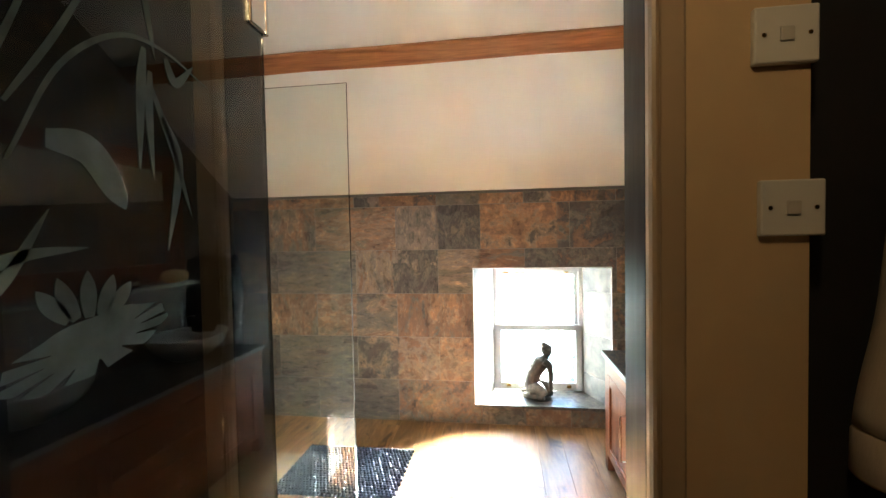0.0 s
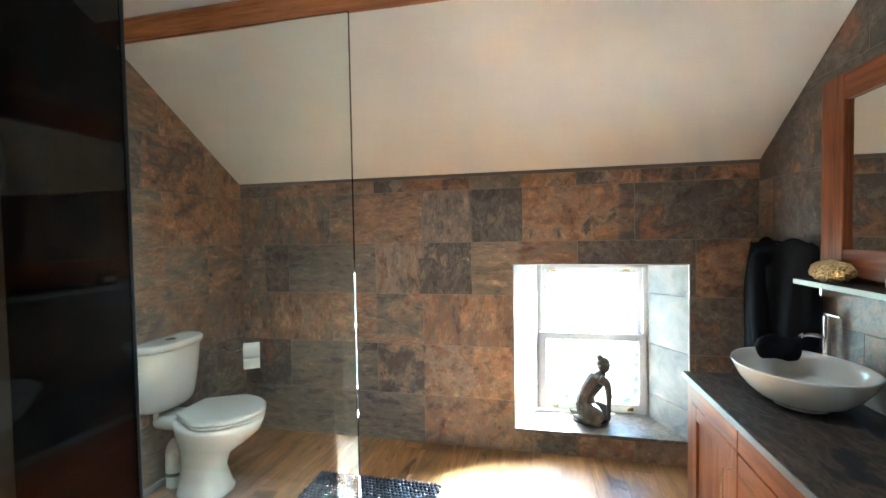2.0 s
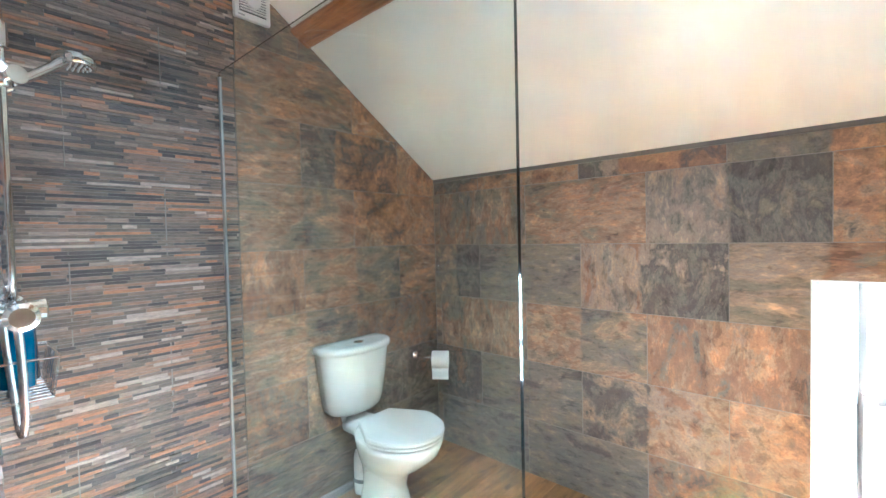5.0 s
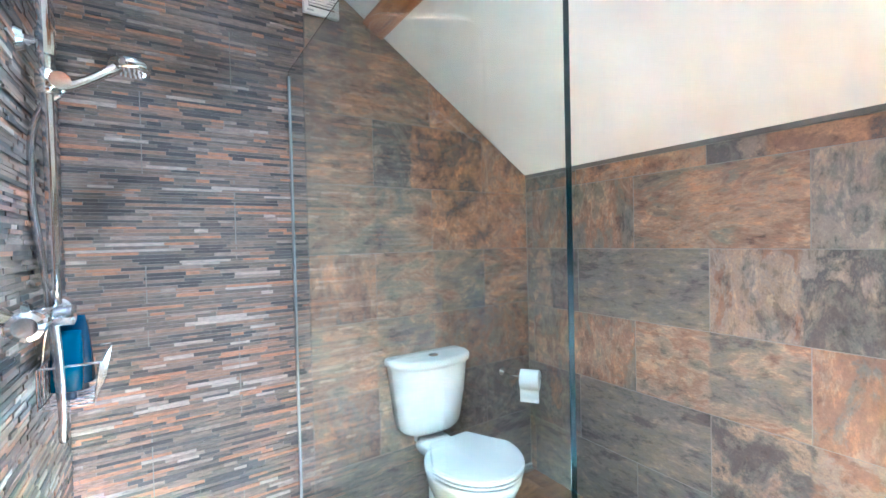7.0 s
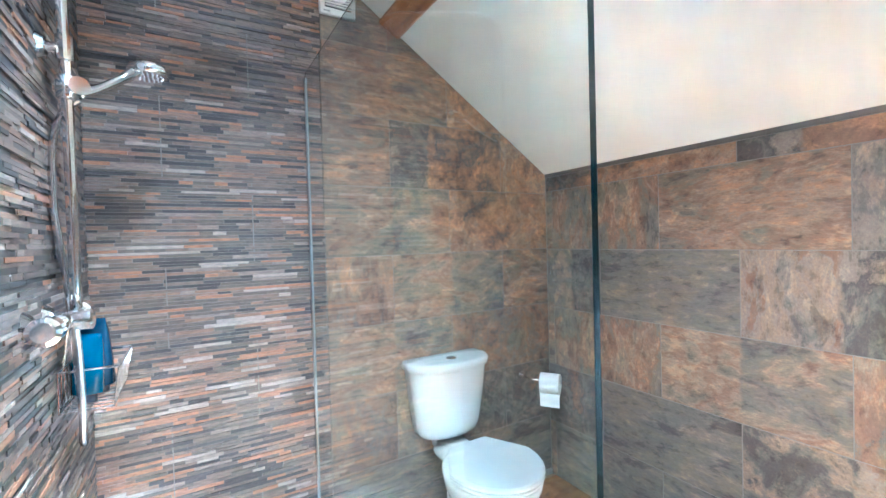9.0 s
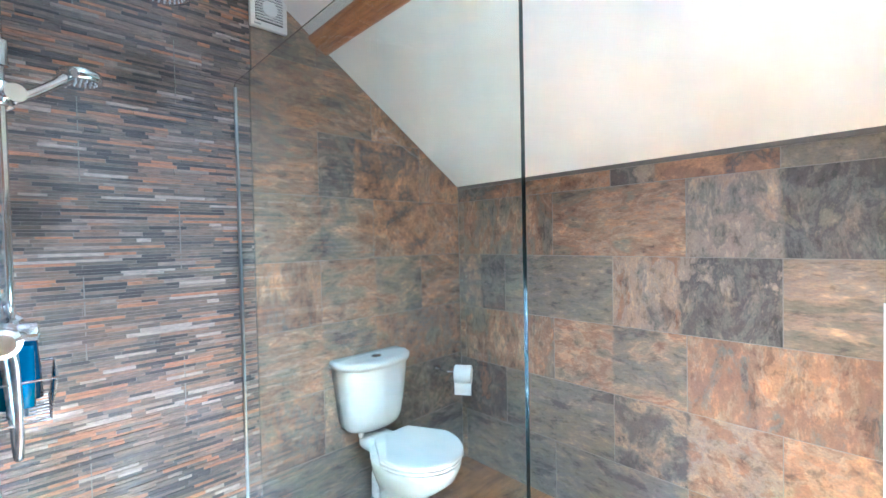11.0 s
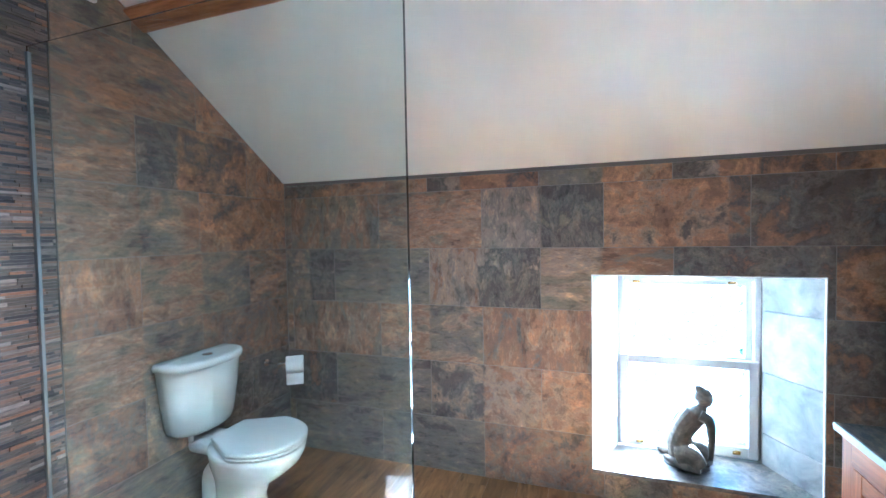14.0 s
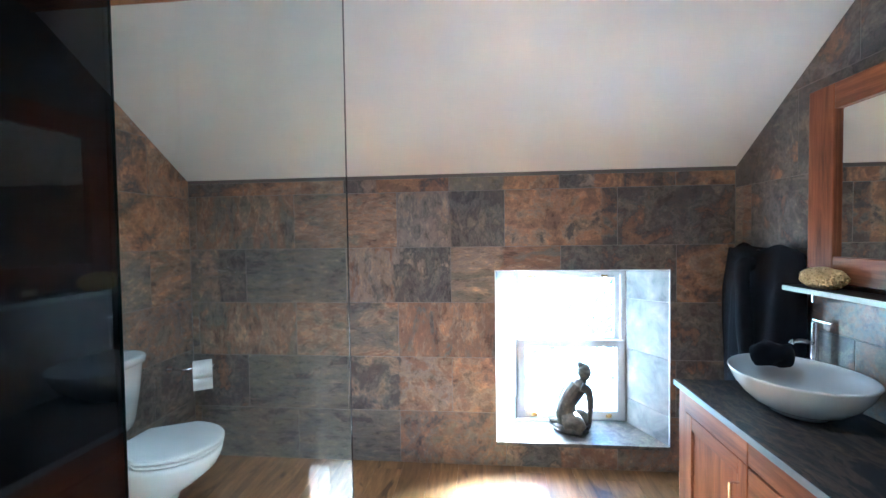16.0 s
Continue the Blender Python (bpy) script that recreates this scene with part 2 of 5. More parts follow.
def glass(name, color, rough=0.0, ior=1.5):
    m = mat(name, color, rough)
    b = m.node_tree.nodes["Principled BSDF"]
    b.inputs["Transmission Weight"].default_value, b.inputs["IOR"].default_value = 1.0, ior
    return m


CLEAR = glass("clear_glass", (0.93, 0.985, 0.96))
GLASS_EDGE = mat("polished_green_glass_edge", (0.002, 0.014, 0.015), 0.08)
PANE = glass("window_glass", (1.0, 1.0, 1.0))
MIRROR = mat("mirror_silver", (0.88, 0.9, 0.89), 0.01, 1.0)


def wood(name, dark, light, along=2, rough=(0.28, 0.45), per_piece=True, fineness=14.0):
    m = mat(name)
    stretch = [fineness, fineness, fineness]
    stretch[along] = 1.0
    p = place(m, tuple(stretch), rnd(m) if per_piece else None)
    g = noise_tex(m, p, 1.6, 6.0, 0.62, 1.2)
    f = noise_tex(m, p, 9.0, 5.0, 0.6)
    c = ramp(m, g, [(0.3, dark), (0.48, tuple((a + b) / 2 for a, b in zip(dark, light))), (0.68, light)])
    c = mixed(m, 0.6, c, ramp(m, f, [(0.3, (0.6, 0.56, 0.52)), (0.6, (1.12, 1.1, 1.08))]), "MULTIPLY")
    out_color(m, c)
    out_rough(m, f, *rough)
    relief(m, f, 0.12, 0.002)
    return m


CHERRY = wood("cherry_wood", (0.12, 0.036, 0.013), (0.29, 0.10, 0.036))
CHERRY_Y = wood("cherry_wood_long", (0.12, 0.036, 0.013), (0.29, 0.10, 0.036), along=1)
for cherry in (CHERRY, CHERRY_Y):
    cherry.node_tree.nodes["Principled BSDF"].inputs["Specular IOR Level"].default_value = 0.22
BEAM = wood("varnished_pine_beam", (0.22, 0.075, 0.022), (0.46, 0.19, 0.065), along=0, per_piece=False)
FLOORWOOD = wood("oak_plank", (0.125, 0.057, 0.02), (0.35, 0.19, 0.076), along=1, rough=(0.3, 0.46), fineness=6.5)

# knots and a colour of its own for each plank
fr = rnd(FLOORWOOD)
b_ = FLOORWOOD.node_tree.nodes["Principled BSDF"]
base_ = b_.inputs["Base Color"].links[0].from_socket
tint_ = ramp(FLOORWOOD, fr, [(0.0, (0.72, 0.68, 0.62)), (0.5, (1.0, 0.98, 0.95)), (1.0, (1.18, 1.12, 1.0))])
spots_ = noise_tex(FLOORWOOD, place(FLOORWOOD, (7.0, 2.6, 1.0), fr), 1.7, 3.0, 0.5, 0.6)
knots_ = ramp(FLOORWOOD, spots_, [(0.28, (0.3, 0.24, 0.2)), (0.38, (1, 1, 1))])
out_color(FLOORWOOD, mixed(FLOORWOOD, 1.0, mixed(FLOORWOOD, 1.0, base_, tint_, "MULTIPLY"), knots_, "MULTIPLY"))

# ---- plan, in metres ----
XL, XM, XR = -1.969, -1.98, 1.265          # slate wall, mosaic wall, vanity wall
YW, YD, YS = 3.432, 1.195, 1.352            # window wall, door wall, shower's back wall
KNEE, SLOPE, FLAT = 1.733, 0.665, 2.75    # where the roof begins, its rise, the flat part's height
YF = YW - (FLAT - KNEE) / SLOPE
YM = 2.156                                # mosaic ends here on the end wall
XS = -0.92                                # free end of the shower's back wall
DL, DR = -0.388, 0.405                    # door opening
YH = 1.07                                # hall face of the door wall
WX0, WX1, WZ0, WZ1 = -0.062, 0.918, 0.148, 1.162     # window recess at the wall's face
IX0, IX1, IZ0, IZ1, YI = 0.076, 0.772, 0.160, 1.142, 3.71   # and at the sash
T, G = 0.008, 0.0015      # tile thickness, depth of the joints


def roof_z(y):
    return min(FLAT, KNEE + SLOPE * (YW - y))


def wall_mesh(name, loops, axis, a, b, material, label, category="wall"):
    """A wall of thickness a..b on an axis from an outline (first loop)."""
    bm = bmesh.new()
    def at(u, v, w):
        return (w, u, v) if axis == "x" else (u, w, v)
    for loop in loops:
        f = [bm.verts.new(at(u, v, a)) for u, v in loop]
        g = [bm.verts.new(at(u, v, b)) for u, v in loop]
        bm.faces.new(f)
        bm.faces.new(list(reversed(g)))
        for i in range(len(f)):
            j = (i + 1) % len(f)
            bm.faces.new((f[j], f[i], g[i], g[j]))
    bmesh.ops.recalc_face_normals(bm, faces=bm.faces)
    return structure(link_mesh(name, bm, material), label, category)


def rect(x0, x1, z0, z1):
    return [(x0, z0), (x1, z0), (x1, z1), (x0, z1)]


ROOF_UP = 0.05
wall_north = wall_mesh("wall_north", [rect(XL - 0.3, WX0, 0, KNEE + 0.03), rect(WX1, XR + 0.3, 0, KNEE + 0.03), rect(WX0, WX1, 0, WZ0 - 0.012), rect(WX0, WX1, WZ1, KNEE + 0.03)],
                       "y", YW + G, YI + 0.28, GROUT, "thick knee wall clad in slate-look tiles round a low window")
side = [(YD - 0.28, 0), (YW + 0.45, 0), (YW + 0.45, KNEE - 0.2), (YF, FLAT + 0.06), (YD - 0.28, FLAT + 0.06)]
wall_west = wall_mesh("wall_west", [side], "x", XM - 0.3, XM - G, GROUT, "end wall with slate-look tiles and a stick-mosaic shower area")
wall_east = wall_mesh("wall_east", [side], "x", XR + G, XR + 0.3, GROUT, "tiled wall behind the vanity, cut by the sloping roof")
wall_pad = wall_mesh("wall_west_pad", [[(YM, 0), (YW + 0.01, 0), (YW + 0.01, roof_z(YW) + 0.02), (YM, roof_z(YM) + 0.02)]], "x", XM - G, XL - G, GROUT, "slate-tiled part of the end wall beside the shower")
wall_south = wall_mesh("wall_south", [rect(-1.1, DL - 0.02, 0, FLAT + 0.05), rect(DR + 0.02, 0.664, 0, FLAT + 0.05), rect(DL - 0.02, DR + 0.02, 2.1, FLAT + 0.05)],
                       "y", YH, YD, CREAM, "wall with the doorway between the hall and the bathroom")
wall_shower = wall_mesh("wall_shower", [rect(XM - 0.01, XS, 0, FLAT + 0.05)], "y", YD - 0.25, YS - G, GROUT, "boxed-out back wall of the shower")

# out-of-view face, added in white to bounce light onto the window wall
structure(link_mesh("wall_south_plaster", box(DR + 0.021, XR + 0.005, YD - 0.001, YD + 0.004, 0, FLAT), WHITE), "unseen bathroom side of the door wall, made white to bounce light", "wall")

# window recess: splayed cheeks, sill and head
def cheek(quad, back):
    bm = bmesh.new()
    f = [bm.verts.new(p) for p in quad]
    g = [bm.verts.new(Vector(p) + Vector(back)) for p in quad]
    bm.faces.new(f)
    bm.faces.new(list(reversed(g)))
    for i in range(4):
        j = (i + 1) % 4
        bm.faces.new((f[j], f[i], g[i], g[j]))
    bmesh.ops.recalc_face_normals(bm, faces=bm.faces)
    return bm


# slate of the cheeks, paled in colour for the window's glancing sheen
CHEEK = mat("slate_sheen_reveal", rough=0.5, spec=0.15)
cp_ = place(CHEEK, (1, 1, 1), rnd(CHEEK))
out_color(CHEEK, ramp(CHEEK, noise_tex(CHEEK, cp_, 7.0, 9.0, 0.62, 0.4), [(0.34, (0.115, 0.118, 0.118)), (0.48, (0.185, 0.185, 0.18)), (0.6, (0.235, 0.228, 0.21)), (0.7, (0.30, 0.265, 0.22))]))
SILLMAT = slate("slate_sill", (CHAR, CHAR, GREY, GREY, CHAR), (CHAR, CHAR, GREY, GREY, CHAR), shared=0.0)
recess = structure(thing("window_recess", "", ""), "splayed window recess lined with slate-look tiles", "window recess")
for x0, x1, bx in ((WX0, IX0, -0.02), (WX1, IX1, 0.02)):
    for za, zb in ((0, 0.166), (0.169, 0.49), (0.493, 0.816), (0.819, 1)):
        q = []
        for u, w in ((0, za), (1, za), (1, zb), (0, zb)):
            x, y = x0 + (x1 - x0) * u, (YW + 0.004) + (YI - YW - 0.004) * u
            lo, hi = WZ0 + (IZ0 - WZ0) * u, WZ1 + (IZ1 - WZ1) * u
            q.append((x, y, lo + (hi - lo) * w))
        part("tile", cheek(q, (bx, 0.004, 0)), CHEEK, recess)
part("sill", cheek([(WX0 - 0.004, YW - 0.008, WZ0), (WX1 + 0.004, YW - 0.008, WZ0), (IX1 + 0.003, YI, IZ0), (IX0 - 0.003, YI, IZ0)], (0, 0, -0.02)), SILLMAT, recess, "dark slate sill with a pale edge")
part("head", cheek([(WX0, YW + 0.006, WZ1), (WX1, YW + 0.006, WZ1), (IX1, YI, IZ1), (IX0, YI, IZ1)], (0, 0, 0.02)), WHITE, recess)

# unseen outer reveal round the sash, added to cut sky glow on the cheeks
for x0, x1, z0, z1 in ((WX0 + 0.001, IX0 - 0.001, WZ0 - 0.011, WZ1 - 0.001), (IX1 + 0.001, WX1 - 0.001, WZ0 - 0.011, WZ1 - 0.001), (IX0, IX1, IZ1 + 0.001, WZ1 - 0.001), (IX0, IX1, WZ0 - 0.011, IZ0 - 0.022)):
    structure(link_mesh("window_outer_reveal", box(x0, x1, YI + 0.006, YI + 0.279, z0, z1), GROUT), "unseen masonry reveal added outside the sash window to narrow the sky", "window recess")
for x0, x1, z0, z1 in ((WX0 - 0.005, WX0 + 0.001, WZ0, WZ1 + 0.005), (WX1 - 0.001, WX1 + 0.005, WZ0, WZ1 + 0.005), (WX0, WX1, WZ1 - 0.001, WZ1 + 0.005)):
    part("edge_trim", box(x0, x1, YW - 0.003, YW + 0.014, z0, z1, 0.001, 1), GLOSS_WHITE, recess, "thin white edge trim")

TRIM = mat("grey_edge_trim", (0.13, 0.115, 0.10), 0.5)
relief(TRIM, noise_tex(TRIM, place(TRIM), 60.0), 0.2, 0.002)
structure(link_mesh("trim_north", box(XL, XR, YW - 0.006, YW + 0.002, KNEE - 0.016, KNEE + 0.02, 0.002, 1), TRIM), "narrow grey-brown trim between the tiles and the ceiling", "trim")
SKIRT = mat("pale_grey_skirting", (0.24, 0.22, 0.20), 0.5)
relief(SKIRT, noise_tex(SKIRT, place(SKIRT), 40.0), 0.15, 0.002)
structure(link_mesh("baseboard", box(XL, XL + 0.014, YM, YW - 0.002, 0.0005, 0.03, 0.004, 2), SKIRT), "low pale grey skirting along the tiled end wall", "baseboard")

# roof and ceilings
bm = bmesh.new()
prof = [(YW + 0.3, KNEE - SLOPE * 0.3), (YF, FLAT), (YH - 0.05, FLAT), (YH - 0.05, FLAT + 0.1), (YF, FLAT + 0.1), (YW + 0.3, KNEE - SLOPE * 0.3 + 0.12)]
a_ = [bm.verts.new((XM - 0.3, y, z)) for y, z in prof]
c_ = [bm.verts.new((XR + 0.3, y, z)) for y, z in prof]
bm.faces.new(a_)
bm.faces.new(list(reversed(c_)))
for i in range(6):
    j = (i + 1) % 6
    bm.faces.new((a_[j], a_[i], c_[i], c_[j]))
bmesh.ops.recalc_face_normals(bm, faces=bm.faces)
structure(link_mesh("ceiling", bm, WHITE), "white plastered ceiling that slopes down to the knee wall", "ceiling")

# floor slab, and the ground outside
structure(link_mesh("floor", box(XM - 0.3, XR + 0.3, -1.4, YW + 0.3, -0.2, -0.012), GROUT), "rustic oak plank floor running towards the window", "floor")

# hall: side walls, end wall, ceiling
# the walls carry the hall's darkness in their colour
structure(link_mesh("hall_wall_west", box(DL - 0.2, DL - 0.062, -1.3, YH - 0.002, 0, 2.45), HALL_DARK), "side wall of the hall, near-black for the hall's darkness", "wall")
structure(link_mesh("hall_wall_east", box(1.25, 1.35, -1.3, YH, 0, 2.45), HALL_DARK), "side wall of the hall, near-black for the hall's darkness", "wall")
structure(link_mesh("hall_wall_south", box(DL - 0.14, 1.35, -1.4, -1.3, 0, 2.45), HALL_DARK), "end wall of the hall, near-black for the hall's darkness", "wall")
structure(link_mesh("hall_ceiling", box(DL - 0.14, 1.35, -1.4, YH, 2.45, 2.55), CREAM), "dim cream hall ceiling", "ceiling")
# dark sheet in place of the shade deep in the recess
structure(link_mesh("hall_recess_back", box(0.664, XR + 0.01, YH + 0.085, YD - 0.004, 0, FLAT + 0.05), HALL_DARK), "near-black sheet for the dark recess behind the hanging coats", "wall")
LINING = mat("cream_gloss_paint", (0.46, 0.35, 0.24), 0.4)
relief(LINING, noise_tex(LINING, place(LINING, (30, 30, 2)), 2.0), 0.06, 0.002)
# black frame in the opening, cream architraves with a bead on the hall side
for x0, x1 in ((DL - 0.02, DL), (DR, DR + 0.02)):
    structure(link_mesh("door_frame", box(x0, x1, YH - 0.001, YD + 0.004, 0, 2.1, 0.003), BLACK_FRAME), "black satin frame of the door opening", "door frame")


def architrave(x, way):
    """A moulded strip on the hall face, its bead towards the opening."""
    prof = [(0.0, 0.0), (0.001, 0.012), (0.005, 0.019), (0.011, 0.021), (0.017, 0.018), (0.021, 0.011), (0.024, 0.010), (0.060, 0.009), (0.064, 0.006), (0.065, 0.0)]
    bm = loft([[(x + way * u, YH - 0.002 - v, z) for u, v in prof] for z in (0.0, 2.14)])
    bmesh.ops.recalc_face_normals(bm, faces=bm.faces)
    structure(link_mesh("door_architrave", bm, LINING), "cream gloss-painted moulded architrave of the doorway", "door frame")


architrave(DR, 1)
architrave(DL, -1)
structure(link_mesh("door_head", box(DL, DR, YH, YD + 0.002, 2.08, 2.1, 0.003), BLACK_FRAME), "black satin head of the door opening", "door frame")

# purlin across the slope
nrm = Vector((0, -SLOPE, -1)).normalized()
alg = Vector((0, -1, SLOPE)).normalized()
foot = Vector((0, 2.535, roof_z(2.535)))
sec = [foot - nrm * 0.05, foot + nrm * 0.012, foot + nrm * 0.018 + alg * 0.006, foot + nrm * 0.022 + alg * 0.108, foot + nrm * 0.016 + alg * 0.115, foot - nrm * 0.05 + alg * 0.115]
rings = []
for i in range(33):
    x = XL + (XR - XL) * i / 32
    w = Vector((0, noise.noise((x * 1.7, 0, 3)) * 0.006, noise.noise((x * 1.7, 5, 0)) * 0.008))
    rings.append([Vector((x, 0, 0)) + p + w for p in sec])
bm = loft(rings)
bmesh.ops.recalc_face_normals(bm, faces=bm.faces)
tagged(link_mesh("roof_beam", bm, BEAM), "varnished pine purlin crossing the sloping ceiling", "beam")

# glass shower screen
GY, GX, GZ = 2.092, -0.509, 2.085
screen = thing("shower_screen", "clear frameless glass shower screen with green polished edges", "shower screen")
pane = part("pane", box(XM + 0.004, GX - 0.0006, GY - 0.005, GY + 0.005, 0.012, GZ), CLEAR, screen)
pane.visible_shadow = False
part("edge", box(GX - 0.0005, GX + 0.0005, GY - 0.0052, GY + 0.0052, 0.012, GZ), GLASS_EDGE, screen, "green polished glass edge")
part("edge", box(XM + 0.004, GX, GY - 0.005, GY + 0.005, GZ + 0.0003, GZ + 0.001), GLASS_EDGE, screen, "green polished glass edge")
ALU = mat("satin_aluminium", (0.42, 0.44, 0.45), 0.35, 1.0)
part("channel", box(XM, XM + 0.016, GY - 0.009, GY + 0.009, 0.0, GZ - 0.02, 0.002), ALU, screen, "satin metal wall channel")

# ---- window ----
window = structure(thing("window_1", "", ""), "white painted sliding sash window with brass fittings", "window")
YB = YI + 0.045
part("frame", box(IX0, IX0 + 0.03, YI + 0.02, YI + 0.11, IZ0, IZ1, 0.003), SASH_PAINT, window)
part("frame", box(IX1 - 0.03, IX1, YI + 0.02, YI + 0.11, IZ0, IZ1, 0.003), SASH_PAINT, window)
part("frame", box(IX0 + 0.03, IX1 - 0.03, YI + 0.02, YI + 0.11, IZ1 - 0.03, IZ1, 0.003), SASH_PAINT, window)
part("frame", box(IX0 + 0.03, IX1 - 0.03, YI + 0.02, YI + 0.13, IZ0, IZ0 + 0.02, 0.003), SASH_PAINT, window)
def sash(name, z0, z1, y0, stile, low, high):
    bar = part(name, box(IX0 + 0.012, IX0 + 0.012 + stile, y0, y0 + 0.04, z0, z1, 0.004), SASH_PAINT, window)
    part("stile", box(IX1 - 0.012 - stile, IX1 - 0.012, y0, y0 + 0.04, z0, z1, 0.004), SASH_PAINT, bar)
    part("rail", box(IX0 + 0.012 + stile - 0.002, IX1 - 0.010 - stile, y0 + 0.002, y0 + 0.038, z0, z0 + low, 0.004), SASH_PAINT, bar)
    part("rail", box(IX0 + 0.012 + stile - 0.002, IX1 - 0.010 - stile, y0 + 0.002, y0 + 0.038, z1 - high, z1, 0.004), SASH_PAINT, bar)
    p = part("pane", box(IX0 + 0.012 + stile - 0.004, IX1 - 0.008 - stile, y0 + 0.018, y0 + 0.021, z0 + low - 0.004, z1 - high + 0.004), PANE, bar)
    p.visible_shadow = False
sash("lower_sash", IZ0 + 0.012, 0.69, YI + 0.002, 0.045, 0.055, 0.045)
sash("upper_sash", 0.662, IZ1 - 0.012, YI + 0.052, 0.048, 0.032, 0.045)
for x in (0.19, 0.66):
    g = box(x - 0.018, x + 0.018, YI - 0.002, YI + 0.002, 0.188, 0.204, 0.001)
    tube(bend([(x - 0.014, YI, 0.2), (x - 0.012, YI - 0.016, 0.212), (x, YI - 0.02, 0.216), (x + 0.012, YI - 0.016, 0.212), (x + 0.014, YI, 0.2)], 4), 0.005, 8, g)
    part("sash_lift", g, BRASS, window, "brass sash lift", True)
for x in (0.178, 0.648):
    g = box(x - 0.02, x + 0.02, YI + 0.046, YI + 0.052, 1.094, 1.108, 0.002)
    tube([(x - 0.012, YI + 0.042, 1.101), (x + 0.012, YI + 0.042, 1.101)], 0.006, 8, g)
    part("sash_stop", g, BRASS, window, "small brass stop")
g = box(0.385, 0.425, YI + 0.005, YI + 0.035, 0.69, 0.694, 0.001)
tube([(0.405, YI + 0.02, 0.694), (0.405, YI + 0.02, 0.706)], [0.011, 0.006], 10, g)
part("catch", g, SASH_PAINT, window, "white sash catch")

# ---- outside ----
GRASS = mat("meadow_grass", (0.09, 0.13, 0.045), 0.8)
out_color(GRASS, ramp(GRASS, noise_tex(GRASS, place(GRASS), 0.6, 6.0), [(0.3, (0.06, 0.095, 0.03)), (0.7, (0.14, 0.16, 0.06))]))
bm = bmesh.new()
v_ = [bm.verts.new(p) for p in ((-900, 3.95, -2.9), (900, 3.95, -2.9), (900, 1800, -2.9), (-900, 1800, -2.9))]
bm.faces.new(v_)
structure(link_mesh("ground", bm, GRASS), "sunlit meadow below the window", "ground")
LEAF = mat("hedge_leaf", (0.07, 0.11, 0.035), 0.6)
out_color(LEAF, ramp(LEAF, noise_tex(LEAF, place(LEAF), 3.0), [(0.3, (0.045, 0.08, 0.025)), (0.7, (0.10, 0.14, 0.05))]))
rng = random.Random(21)
def hedge(cx, cy, w, h):
    bm = bmesh.new()
    for _ in range(900):
        a, b = rng.uniform(-1, 1), rng.uniform(0, 1)
        if rng.random() < 0.5 * abs(a) ** 3 + 0.35 * b:
            continue
        c = Vector((cx + a * w, cy + rng.uniform(-0.5, 0.5), -2.9 + b * h * (0.8 + 0.25 * noise.noise((a * 3, cx, 0)))))
        d = Vector([rng.gauss(0, 1) for _ in range(3)]).normalized()
        s = d.orthogonal().normalized()
        t = d.cross(s)
        r = rng.uniform(0.10, 0.22)
        bm.faces.new([bm.verts.new(c + s * r), bm.verts.new(c + t * r * 0.5), bm.verts.new(c - s * r), bm.verts.new(c - t * r * 0.5)])
    tagged(link_mesh("hedge", bm, LEAF), "leafy green hedge out in the sunny garden", "hedge", "", "stuff")
hedge(-1.5, 17.0, 4.0, 2.6)
hedge(6.5, 19.0, 4.0, 2.9)

# ---- statue on the sill ----
BRONZE = mat("weathered_stone_bronze", (0.10, 0.085, 0.065), 0.42)
sp = place(BRONZE)
sm = noise_tex(BRONZE, sp, 14.0, 5.0, 0.6, 0.8)
out_color(BRONZE, ramp(BRONZE, sm, [(0.3, (0.03, 0.03, 0.024)), (0.5, (0.075, 0.062, 0.046)), (0.7, (0.16, 0.13, 0.095))]))
out_rough(BRONZE, sm, 0.25, 0.5)
relief(BRONZE, noise_tex(BRONZE, sp, 60.0), 0.2, 0.003)


